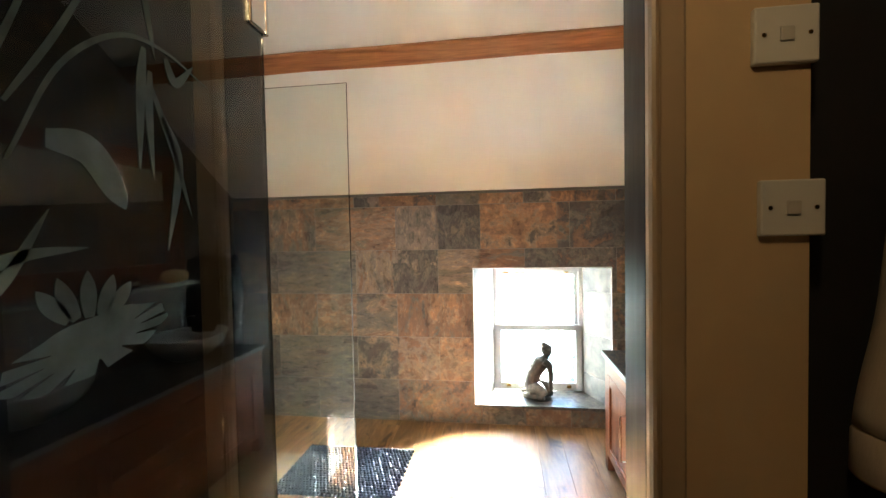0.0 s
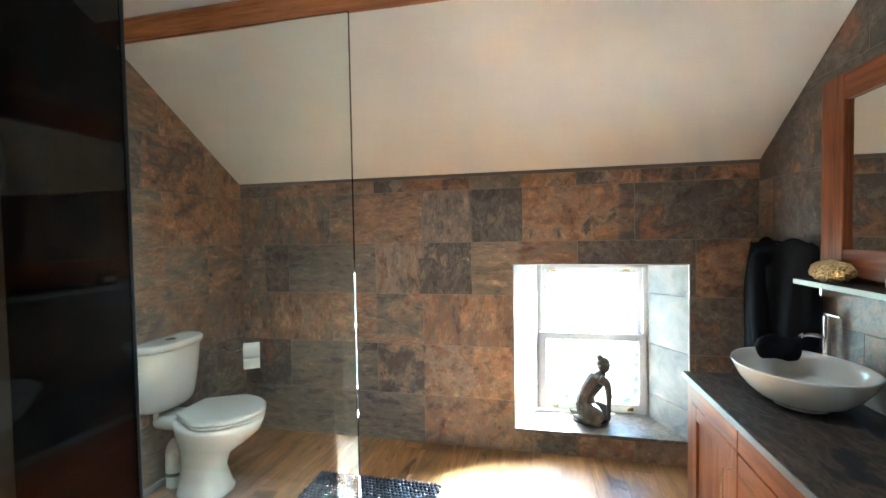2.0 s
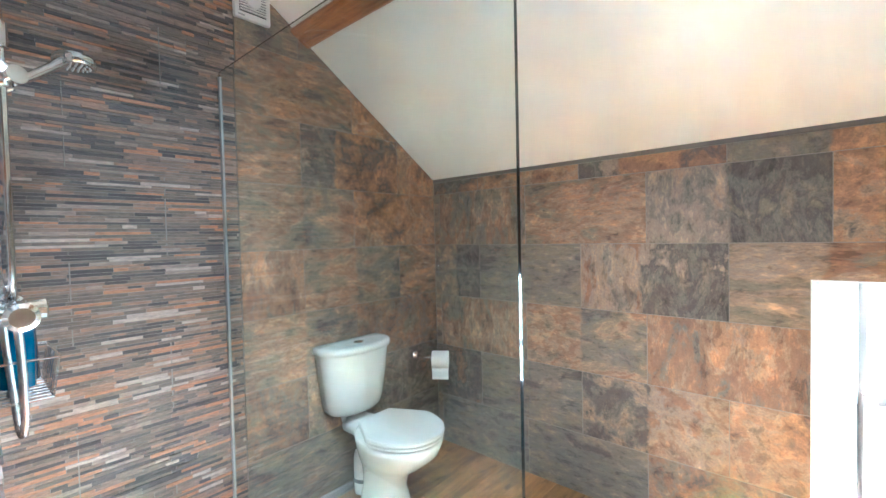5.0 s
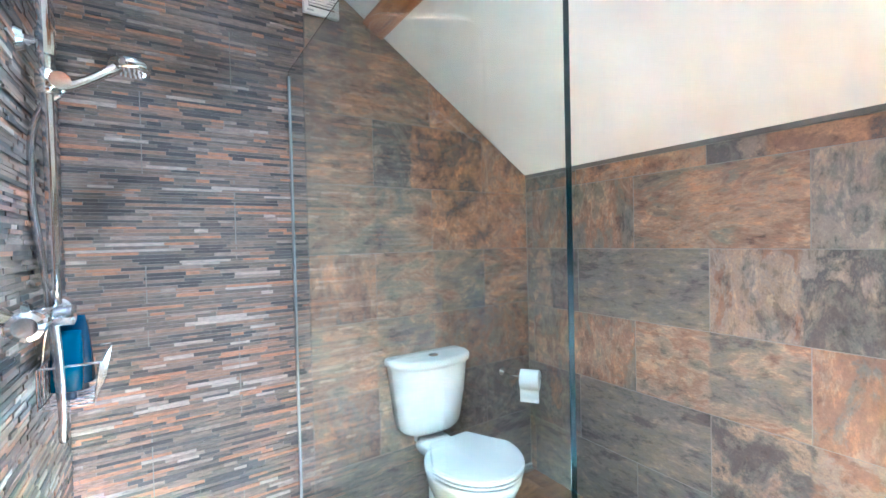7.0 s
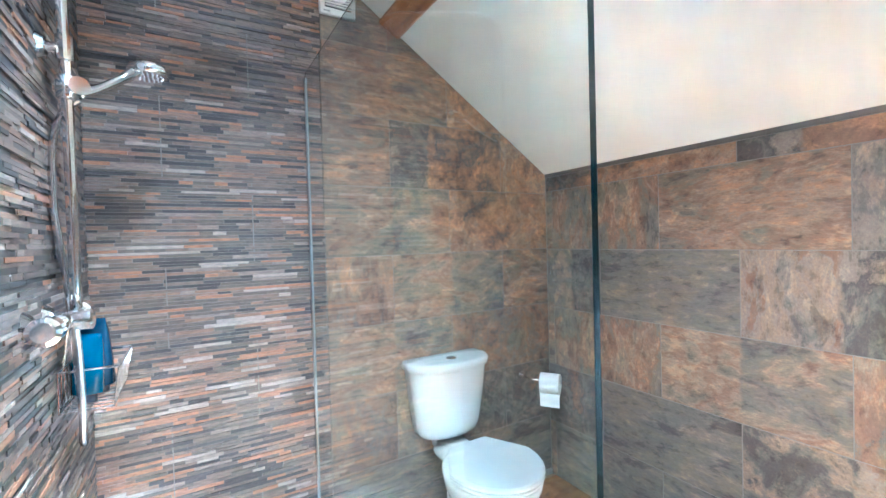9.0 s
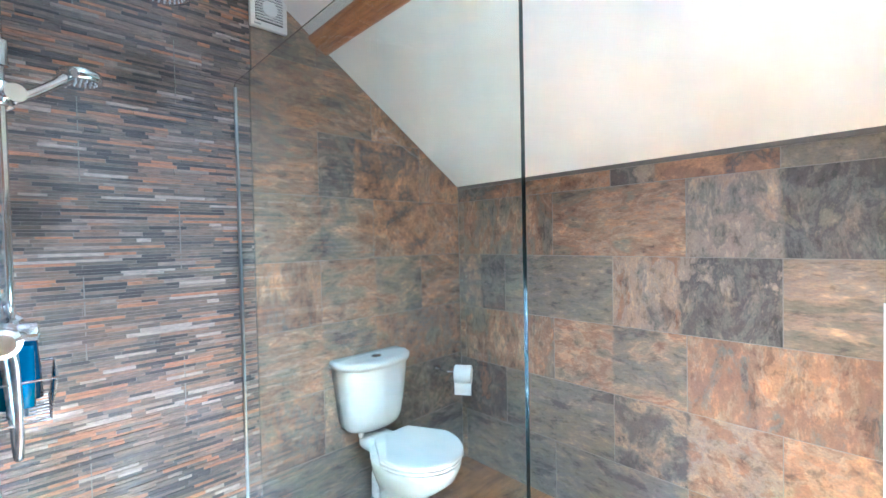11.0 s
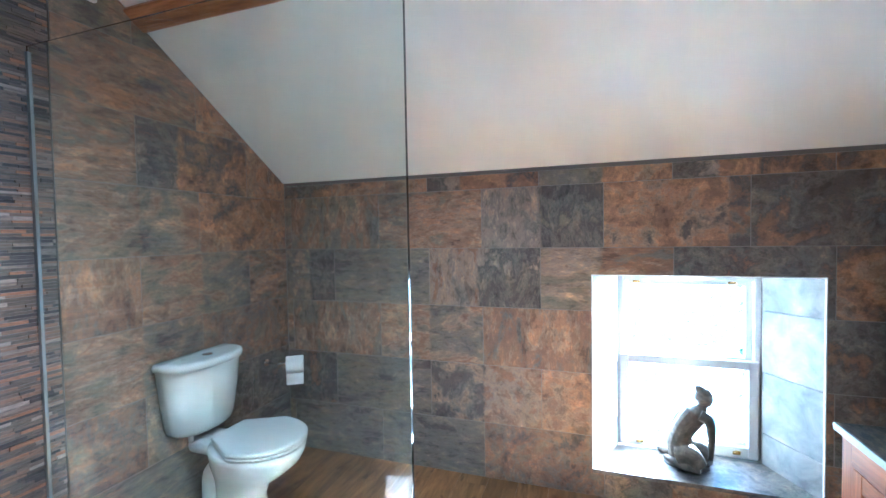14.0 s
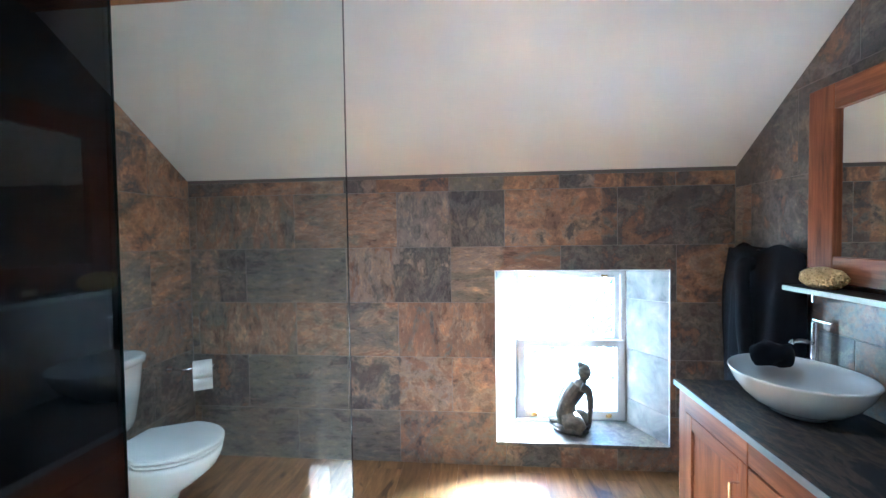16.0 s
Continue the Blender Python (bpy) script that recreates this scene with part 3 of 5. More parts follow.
def statue(x, y, z):
    """A kneeling figure, joined from swelling limbs into one plain skin."""
    bm = bmesh.new()
    def limb(pts, radii):
        n = 6 * (len(pts) - 1)
        tube(bend(pts, 6), [float(np.interp(i / n, np.linspace(0, 1, len(radii)), radii)) for i in range(n + 1)], 14, bm)
    limb([(-0.055, 0.02, 0.05), (-0.062, 0.01, 0.12), (-0.05, 0.0, 0.19), (-0.015, 0.0, 0.255), (0.02, 0.0, 0.305), (0.036, 0.0, 0.335)], [0.062, 0.066, 0.055, 0.06, 0.06, 0.028])
    limb([(0.03, 0.0, 0.315), (0.042, 0.0, 0.342), (0.046, 0.0, 0.368)], [0.036, 0.026, 0.024])
    limb([(0.066, -0.004, 0.342), (0.058, 0.0, 0.362), (0.05, 0.0, 0.395), (0.042, 0.0, 0.426), (0.036, 0.0, 0.438)], [0.018, 0.036, 0.046, 0.036, 0.014])
    limb([(0.034, 0.0, 0.428), (0.028, 0.0, 0.445), (0.026, 0.0, 0.457)], [0.022, 0.023, 0.01])
    limb([(-0.06, -0.02, 0.075), (-0.01, -0.05, 0.085), (0.035, -0.065, 0.036)], [0.06, 0.05, 0.036])
    limb([(-0.05, 0.03, 0.075), (0.02, 0.035, 0.095), (0.082, 0.02, 0.05)], [0.056, 0.048, 0.036])
    limb([(0.032, -0.065, 0.03), (-0.03, -0.055, 0.026), (-0.09, -0.02, 0.022), (-0.135, 0.03, 0.016)], [0.032, 0.03, 0.024, 0.012])
    limb([(0.082, 0.02, 0.045), (0.03, 0.05, 0.03), (-0.06, 0.075, 0.026), (-0.14, 0.085, 0.022), (-0.175, 0.085, 0.034)], [0.032, 0.03, 0.026, 0.02, 0.006])
    limb([(0.03, -0.05, 0.312), (0.068, -0.054, 0.29), (0.082, -0.05, 0.22), (0.082, -0.044, 0.155), (0.082, -0.038, 0.10), (0.08, -0.03, 0.07)], [0.028, 0.026, 0.021, 0.017, 0.013, 0.013])
    limb([(-0.005, 0.05, 0.30), (-0.065, 0.062, 0.24), (-0.092, 0.06, 0.17), (-0.10, 0.05, 0.105), (-0.10, 0.04, 0.06)], [0.028, 0.024, 0.02, 0.016, 0.014])
    loft([oval(-0.03, 0.01, 0.0, 0.115, 0.075, 20), oval(-0.03, 0.01, 0.010, 0.11, 0.07, 20)], True, bm)
    bmesh.ops.recalc_face_normals(bm, faces=bm.faces)
    ob = link_mesh("statue", bm, BRONZE, smooth=True)
    r = ob.modifiers.new("skin", "REMESH")
    r.mode, r.voxel_size, r.use_smooth_shade = "VOXEL", 0.0035, True
    sm_ = ob.modifiers.new("soft", "SMOOTH")
    sm_.iterations, sm_.factor = 5, 0.5
    ob.matrix_basis = pose(x, y, z, 0, 0, -8)
    ob.scale = (0.96, 0.96, 0.95)
    return tagged(ob, "weathered kneeling figure statue on the window sill", "statue")


statue(0.428, 3.58, WZ0 + 0.0075)

# ---- toilet ----
def toilet(x, y):
    """Close-coupled pan with its back to -x."""
    t = thing("toilet", "white ceramic close-coupled toilet with its lid down", "toilet", at=(x, y, 0))
    rings = []
    for z, x0, x1, w, p in ((0.0, 0.16, 0.43, 0.105, 3.0), (0.02, 0.155, 0.435, 0.108, 3.0), (0.05, 0.16, 0.42, 0.098, 2.8), (0.13, 0.17, 0.40, 0.088, 2.5), (0.20, 0.17, 0.43, 0.10, 2.3), (0.26, 0.17, 0.53, 0.142, 2.1), (0.32, 0.165, 0.605, 0.178, 2.05), (0.36, 0.16, 0.625, 0.189, 2.0), (0.385, 0.16, 0.63, 0.192, 2.0), (0.39, 0.17, 0.62, 0.184, 2.0)):
        rings.append(oval((x0 + x1) / 2, 0, z * 1.055, (x1 - x0) / 2, w, 36, p))
    bm = loft(rings)
    bmesh.ops.recalc_face_normals(bm, faces=bm.faces)
    part("pan", bm, CERAMIC, t, smooth=True)
    part("pan_back", box(0.03, 0.26, -0.085, 0.085, 0.335, 0.412, 0.036, 5), CERAMIC, t, smooth=True)
    def dee(z, grow):
        out = []
        z += 0.022
        for i in range(40):
            a = -math.pi / 2 + math.pi * i / 39
            out.append((0.40 + (0.232 + grow) * math.cos(a), (0.197 + grow) * math.sin(a), z))
        return [(0.215 - grow, -0.098, z)] + out + [(0.215 - grow, 0.098, z)]
    bm = loft([dee(0.392, -0.008), dee(0.397, 0.0), dee(0.405, 0.001), dee(0.409, -0.004)])
    bmesh.ops.recalc_face_normals(bm, faces=bm.faces)
    part("seat", bm, SEAT, t)
    bm = loft([dee(0.411, -0.003), dee(0.415, 0.003), dee(0.425, 0.002), dee(0.430, -0.006), dee(0.432, -0.03)])
    bmesh.ops.recalc_face_normals(bm, faces=bm.faces)
    part("lid", bm, SEAT, t)
    def tank(z, w, d, r=0.0):
        out = []
        for i in range(21):
            a = -math.cos(math.pi * i / 20)
            out.append((d * (0.36 + 0.64 * math.sqrt(max(0.0, 1 - abs(a) ** 2.4))), a * w, z))
        return [(0.004, -w, z)] + out + [(0.004, w, z)]
    bm = loft([tank(0.438, 0.130, 0.12), tank(0.444, 0.146, 0.135), tank(0.46, 0.158, 0.148), tank(0.49, 0.166, 0.158), tank(0.62, 0.185, 0.176), tank(0.755, 0.20, 0.185), tank(0.758, 0.20, 0.185)])
    bmesh.ops.recalc_face_normals(bm, faces=bm.faces)
    part("cistern", bm, CERAMIC, t, "", True)
    bm = loft([tank(0.757, 0.203, 0.19), tank(0.762, 0.212, 0.2), tank(0.782, 0.213, 0.2), tank(0.790, 0.209, 0.196), tank(0.794, 0.203, 0.19), tank(0.7955, 0.195, 0.182), tank(0.7958, 0.18, 0.168), tank(0.796, 0.10, 0.10)])
    bmesh.ops.recalc_face_normals(bm, faces=bm.faces)
    lid = part("cistern_lid", bm, CERAMIC, t, "", True)
    bm = loft([oval(0.1, 0, 0.795, 0.024, 0.024, 20), oval(0.1, 0, 0.799, 0.023, 0.023, 20), oval(0.1, 0, 0.8, 0.018, 0.018, 20)])
    part("flush_button", bm, CHROME, lid, "chrome flush button")
    pipe = part("soil_pipe", tube(bend([(0.26, 0.0, 0.225), (0.17, 0.01, 0.23), (0.112, 0.02, 0.22), (0.082, 0.028, 0.185), (0.076, 0.03, 0.13), (0.076, 0.03, 0.0)], 8), 0.051, 20), PLASTIC, t, "white plastic soil pipe elbow", True)
    part("collar", tube([(0.076, 0.03, 0.062), (0.076, 0.03, 0.078)], 0.0555, 20), mat("grey_seal", (0.10, 0.11, 0.12), 0.5), pipe, "grey rubber seal")
    part("inlet", tube([(0.08, -0.09, 0.41), (0.08, -0.09, 0.442)], 0.012, 10), PLASTIC, t)
    return t


toilet(XL + 0.004, 2.703).scale = (1.0, 1.0, 1.025)

# toilet roll
PAPER = mat("soft_paper", (0.80, 0.78, 0.74), 0.9)
relief(PAPER, noise_tex(PAPER, place(PAPER), 250.0), 0.25, 0.002)
RX, RY, RZ = -1.79, 3.262, 0.606
holder = thing("toilet_roll_holder", "chrome toilet roll holder on the tiled wall", "roll holder", at=(RX, RY, RZ + 0.012))
part("rose", tube([(XL - RX, -0.05, 0.0), (XL - RX + 0.01, -0.05, 0.0)], 0.022, 18), CHROME, holder)
part("arm", tube(bend([(XL - RX + 0.008, -0.05, 0.0), (-0.085, -0.055, 0.0), (-0.0475, -0.033, 0.0), (0.0475, 0.033, 0.0)], 6), 0.0055, 10), CHROME, holder, "", True)
part("arm_end", tube([(0.046, 0.032, 0.0), (0.051, 0.0355, 0.0)], 0.009, 12), CHROME, holder)
roll = thing("toilet_roll", "white toilet roll with a loose hanging sheet", "toilet roll", at=(RX, RY, RZ), rz=35)
bm = bmesh.new()
prof = [(-0.05, 0.014), (-0.05, 0.05), (-0.047, 0.0525), (0.047, 0.0525), (0.05, 0.05), (0.05, 0.014)]
rings = [[(x, r * math.cos(2 * math.pi * k / 28), r * math.sin(2 * math.pi * k / 28)) for k in range(28)] for x, r in prof]
loft(rings + [rings[0]], False, bm)
bmesh.ops.recalc_face_normals(bm, faces=bm.faces)
part("roll", bm, PAPER, roll)
bm = bmesh.new()
rows = []
for i in range(12):
    zz = -0.047 - i * 0.0062
    yy = -0.022 - 0.003 * math.sin(i * 0.5) - 0.0006 * i
    rows.append([(-0.05, yy, zz), (0.05, yy - 0.002, zz), (0.05, yy - 0.0012, zz), (-0.05, yy + 0.0008, zz)])
loft(rows, True, bm)
bmesh.ops.recalc_face_normals(bm, faces=bm.faces)
part("loose_sheet", bm, PAPER, roll)

# extractor fan
fan = thing("extractor_fan", "square white plastic extractor fan high on the wall", "extractor fan", at=(XL + 0.002, 2.232, 2.425))
S = 0.082
part("body", box(0, 0.022, -S, S, -S, S, 0.006, 3), PLASTIC, fan)
# near-black plate paints the shade between the slats
GAP_SHADE = mat("gap_shade", (0.03, 0.03, 0.03), 0.7)
part("grille_back", box(0.022, 0.024, -0.06, 0.06, -0.055, 0.062, 0.001), GAP_SHADE, fan, "dark sheet for the shade inside the grille")
for i in range(10):
    z = -0.05 + i * 0.0118
    part("slat", box(0.023, 0.031, -0.06, 0.06, z, z + 0.0062, 0.001, 1), PLASTIC, fan)
bm = loft([[(0.024, y, z) for y, z, _ in oval(0, 0.003, 0, 0.034, 0.034, 28)], [(0.034, y, z) for y, z, _ in oval(0, 0.003, 0, 0.034, 0.034, 28)], [(0.035, y, z) for y, z, _ in oval(0, 0.003, 0, 0.03, 0.03, 28)]])
bmesh.ops.recalc_face_normals(bm, faces=bm.faces)
part("centre_disc", bm, PLASTIC, fan)
part("badge", box(0.022, 0.0228, -0.066, -0.038, -0.073, -0.066), mat("grey_badge", (0.35, 0.35, 0.35), 0.5), fan, "small grey badge")

# ---- shower ----
shower = thing("shower_set", "chrome bar shower with riser rail, hose and hand shower", "shower")
SX, SY, VX = -1.525, YS + 0.052, -1.42
valve = part("valve", tube([(VX - 0.12, SY, 1.215), (VX + 0.12, SY, 1.215)], 0.021, 20), CHROME, shower, "", True)
for s in (-1, 1):
    part("knob", tube([(VX + s * 0.125, SY, 1.215), (VX + s * 0.13, SY, 1.215), (VX + s * 0.17, SY, 1.215), (VX + s * 0.175, SY, 1.215)], [0.02, 0.027, 0.029, 0.02], 20), CHROME, valve, "round chrome knob")
    part("inlet", tube([(VX + s * 0.075, SY, 1.215), (VX + s * 0.075, YS + 0.012, 1.215)], 0.014, 14), CHROME, valve)
    part("rose", tube([(VX + s * 0.075, YS + 0.014, 1.215), (VX + s * 0.075, YS, 1.215)], [0.022, 0.034], 20), CHROME, valve)
part("diverter", tube([(VX + 0.02, SY + 0.018, 1.215), (VX + 0.02, SY + 0.05, 1.215), (VX + 0.02, SY + 0.054, 1.215)], [0.022, 0.024, 0.018], 20), CHROME, valve, "round chrome diverter")
riser = part("riser_rail", tube(bend([(SX, SY, 1.22), (SX, SY, 1.7), (SX, SY, 2.16), (SX, SY + 0.04, 2.255), (SX - 0.04, SY + 0.13, 2.275), (SX - 0.14, SY + 0.33, 2.27)], 8), 0.0125, 14), CHROME, shower, "", True)
part("wall_bracket", tube([(SX, SY, 1.87), (SX + 0.0, YS + 0.014, 1.87)], [0.011, 0.013], 12), CHROME, riser)
part("bracket_rose", tube([(SX, YS + 0.016, 1.87), (SX, YS, 1.87)], [0.022, 0.03], 18), CHROME, riser)
part("rail_collar", tube([(SX, SY, 1.84), (SX, SY, 1.90)], 0.019, 16), CHROME, riser)
head = part("rain_head", loft([oval(SX - 0.15, SY + 0.36, z, r, r, 36) for z, r in ((2.2210, 0.086), (2.2240, 0.10), (2.2310, 0.10), (2.2370, 0.05), (2.2650, 0.018))]), CHROME, shower, "round chrome rain shower head", True)
NOZZLE = mat("rubber_nozzle", (0.55, 0.55, 0.55), 0.6)
g = bmesh.new()
for ring in range(1, 6):
    for k in range(ring * 6):
        a = 2 * math.pi * k / (ring * 6)
        c = (SX - 0.15 + ring * 0.0155 * math.cos(a), SY + 0.36 + ring * 0.0155 * math.sin(a))
        loft([oval(*c, 2.2212, 0.0035, 0.0035, 6), oval(*c, 2.2170, 0.002, 0.002, 6)], True, g)
part("nozzles", g, NOZZLE, head)
slider = part("slider", loft([oval(SX, SY, z, r, r, 16) for z, r in ((1.745, 0.016), (1.75, 0.022), (1.80, 0.022), (1.805, 0.016))]), CHROME, shower, "", True)
part("slider_knob", tube([(SX + 0.0, SY + 0.018, 1.775), (SX + 0.03, SY + 0.03, 1.775)], [0.018, 0.022], 18), CHROME, slider)
hx, hy = SX - 0.03, SY + 0.035
wand = part("handset", tube(bend([(SX - 0.012, SY + 0.02, 1.764), (hx - 0.02, hy + 0.02, 1.795), (hx - 0.055, hy + 0.068, 1.842), (hx - 0.085, hy + 0.105, 1.884)], 6), [0.0125] * 13 + [0.015] * 6, 14), CHROME, shower, "chrome hand shower", True)
cx, cy = hx - 0.10, hy + 0.125
part("spray_head", loft([oval(cx, cy, z, r, r, 28) for z, r in ((1.872, 0.04), (1.875, 0.050), (1.890, 0.052), (1.903, 0.045), (1.91, 0.02))]), CHROME, wand, "", True)
g = bmesh.new()
for ring in range(1, 4):
    for k in range(ring * 6):
        a = 2 * math.pi * k / (ring * 6)
        c = (cx + ring * 0.012 * math.cos(a), cy + ring * 0.012 * math.sin(a))
        loft([oval(*c, 1.8722, 0.003, 0.003, 6), oval(*c, 1.869, 0.002, 0.002, 6)], True, g)
part("nozzles", g, NOZZLE, wand)
HOSE = mat("ribbed_chrome_hose", (0.72, 0.73, 0.75), 0.25, 1.0)
hose_path = bend([(SX - 0.012, SY + 0.022, 1.752), (SX - 0.02, SY - 0.012, 1.72), (SX - 0.034, SY - 0.038, 1.64), (SX - 0.034, SY - 0.042, 1.5), (SX - 0.026, SY - 0.03, 1.38), (SX - 0.03, SY - 0.02, 1.27), (SX - 0.03, SY - 0.01, 1.1), (SX - 0.02, SY, 0.96), (SX, SY + 0.004, 0.912), (SX + 0.02, SY + 0.008, 0.897), (SX + 0.04, SY + 0.01, 0.915), (SX + 0.046, SY + 0.012, 0.97), (SX + 0.046, SY + 0.01, 1.1), (SX + 0.044, SY + 0.004, 1.20)], 18)
part("hose", tube(hose_path, [0.0078 + 0.0012 * (i % 2) for i in range(len(hose_path))], 10), HOSE, shower, "ribbed metal hose", True)

# wire basket and its bottles
basket = thing("shower_basket", "chrome wire basket hanging in the shower corner", "shower basket")
bx0, bx1, by0, by1, bz = SX - 0.235, SX + 0.015, YS + 0.014, YS + 0.12, 0.975
for z, yy in ((bz, (by0, by1)), (bz + 0.10, (by0, by1 + 0.015))):
    part("rim_wire", tube([(bx0, yy[0], z), (bx1, yy[0], z), (bx1, yy[1], z), (bx0, yy[1], z), (bx0, yy[0], z)], 0.003, 8), CHROME, basket)
for i in range(9):
    x = bx0 + (bx1 - bx0) * i / 8
    part("wire", tube([(x, by0, bz + 0.10), (x, by0, bz), (x, by1, bz), (x, by1 + 0.015, bz + 0.10)], 0.0022, 6), CHROME, basket)
for x in (bx0 + 0.05, bx1 - 0.05):
    part("hanger", tube([(x, by0, bz + 0.10), (x + (SX - x) * 0.6, by0 + 0.02, bz + 0.225)], 0.003, 8), CHROME, basket)


def bottle(name, x, y, z, w, d, h, color, cap, label, tilt=0, down=True):
    ob = thing(name, label, "bottle", at=(x, y, z))
    ob.matrix_basis = pose(x, y, z, tilt, 0, 70)
    m = mat(name + "_plastic", color, 0.25)
    rings = [oval(0, 0, hh * h, w * a, d * b, 24, 2.6) for hh, a, b in ((0.0, 0.42, 0.42), (0.015, 0.5, 0.5), (0.45, 0.5, 0.5), (0.8, 0.49, 0.42), (0.93, 0.46, 0.2), (1.0, 0.46, 0.06))]
    bm = loft(rings)
    bmesh.ops.recalc_face_normals(bm, faces=bm.faces)
    body = part("body", bm, m, ob, smooth=True)
    part("cap", loft([oval(0, 0, zz, w * 0.3, d * 0.4, 20) for zz in (-0.02, -0.001)]), mat(name + "_cap", cap, 0.35), ob, "dark cap")
    ink = mat(name + "_print", (0.55, 0.62, 0.66), 0.4)
    for k, (zz, ww) in enumerate(((0.62, 0.3), (0.55, 0.22), (0.40, 0.26))):
        part("print", box(-w * ww, w * ww, d * 0.5 - 0.001, d * 0.5 + 0.0012, h * zz, h * zz + 0.006), ink, body, "pale printed bar")
    return ob


bottle("shampoo_bottle", SX - 0.13, by0 + 0.055, bz + 0.024, 0.082, 0.045, 0.19, (0.006, 0.035, 0.075), (0.02, 0.02, 0.03), "blue shampoo bottle upended in the wire basket", 8)
bottle("shower_gel_bottle", SX - 0.045, by0 + 0.045, bz + 0.024, 0.07, 0.04, 0.155, (0.006, 0.065, 0.13), (0.02, 0.03, 0.05), "bright blue shower gel bottle in the wire basket", -4)
# shower tray
TRAY = mat("pale_stone_resin", (0.52, 0.52, 0.50), 0.28)
relief(TRAY, noise_tex(TRAY, place(TRAY), 45.0), 0.15, 0.003)
bm = box(XM + 0.002, GX - 0.35, YS + 0.002, GY - 0.014, 0.002, 0.03, 0.006)
tagged(link_mesh("shower_tray", bm, TRAY), "low pale stone-resin shower tray behind the glass", "shower tray")

# ---- vanity ----
DEEP, BROWN = (0.017, 0.018, 0.021), (0.085, 0.06, 0.042)
TOP = slate("slate_worktop", (DEEP, DEEP, BROWN, DEEP, BROWN), (DEEP, DEEP, BROWN, DEEP, BROWN), (2.0, 0.8, 1), shared=0.0)
TOP.node_tree.nodes["Principled BSDF"].inputs["Specular IOR Level"].default_value = 0.15
EDGE = mat("worktop_edge", (0.17, 0.19, 0.20), 0.3)
CX0, CY1, CZ = 0.742, 2.965, 0.697
bm = box(CX0 + 0.004, XR - 0.002, YD + 0.012, CY1 - 0.004, CZ - 0.028, CZ, 0.003)
top = tagged(link_mesh("worktop", bm, TOP), "dark slate-look worktop with a pale polished edge", "worktop")
part("edge_strip", box(CX0, CX0 + 0.0038, YD + 0.012, CY1, CZ - 0.026, CZ - 0.002, 0.001), EDGE, top, "pale polished edge")
part("edge_strip", box(CX0 + 0.004, XR - 0.004, CY1 - 0.0038, CY1, CZ - 0.026, CZ - 0.002, 0.001), EDGE, top, "pale polished edge")
FX = 0.772
KICK = 0.09


def shaker(name, y0, y1, z0, z1, parent, panel=True):
    """A framed front that faces -x."""
    d = part(name, box(FX - 0.02, FX, y0, y0 + 0.055, z0, z1, 0.0025), CHERRY, parent)
    part("stile", box(FX - 0.02, FX, y1 - 0.055, y1, z0, z1, 0.0025), CHERRY, d)
    part("rail", box(FX - 0.0195, FX, y0 + 0.055, y1 - 0.055, z0, z0 + 0.06, 0.0025), CHERRY_Y, d)
    part("rail", box(FX - 0.0195, FX, y0 + 0.055, y1 - 0.055, z1 - 0.06, z1, 0.0025), CHERRY_Y, d)
    part("panel", box(FX - 0.009, FX - 0.003, y0 + 0.05, y1 - 0.05, z0 + 0.055, z1 - 0.055), CHERRY, d)
    return d


def handle(parent, a, b):
    """A square bow handle on the front between two points (y, z)."""
    (ya, za), (yb, zb) = a, b
    x = FX - 0.02
    path = [(x, ya, za), (x - 0.03, ya, za), (x - 0.03, yb, zb), (x, yb, zb)]
    return part("handle", tube(path, 0.0055, 8), CHROME, parent, "chrome bow handle")


def cabinet(y0, y1, fronts, label):
    c = thing("vanity_cabinet", label, "cabinet", "vanity cabinets under the worktop")
    part("body", box(FX + 0.001, XR - 0.012, y0, y1, KICK, CZ - 0.029, 0.002), CHERRY, c)
    part("plinth", box(FX + 0.04, XR - 0.012, y0, y1, 0.0, KICK), CHERRY_Y, c)
    part("top_rail", box(FX - 0.02, FX, y0 + 0.0015, y1 - 0.0015, 0.585, CZ - 0.031, 0.002), CHERRY_Y, c)
    for kind, a, b, z0, z1 in fronts:
        if kind == "door":
            d = shaker("door", a + 0.002, b - 0.002, z0, z1, c)
            handle(d, (a + 0.045, 0.27), (a + 0.045, 0.50))
        else:
            d = part("drawer_front", box(FX - 0.02, FX, a + 0.002, b - 0.002, z0, z1, 0.0025), CHERRY_Y, c)
            m = (a + b) / 2
            handle(d, (m - 0.07, (z0 + z1) / 2 + 0.012), (m + 0.07, (z0 + z1) / 2 + 0.012))
    return c


cabinet(2.42, 2.87, [("door", 2.42, 2.87, 0.10, 0.582)], "cherry-wood vanity cabinet with a framed door and chrome handle")
cabinet(1.80, 2.418, [("drawer", 1.80, 2.418, z, z + 0.156) for z in (0.10, 0.26, 0.42)], "cherry-wood vanity cabinet with three drawers and chrome handles")
cabinet(YD + 0.014, 1.798, [("door", YD + 0.014, 1.798, 0.10, 0.582)], "cherry-wood vanity cabinet with a framed door beside the doorway")
post = tagged(link_mesh("vanity_end_panel", box(0.757, XR - 0.012, 2.872, 2.94, 0.0, CZ - 0.029, 0.004), CHERRY), "thick cherry-wood end panel of the vanity", "end panel")


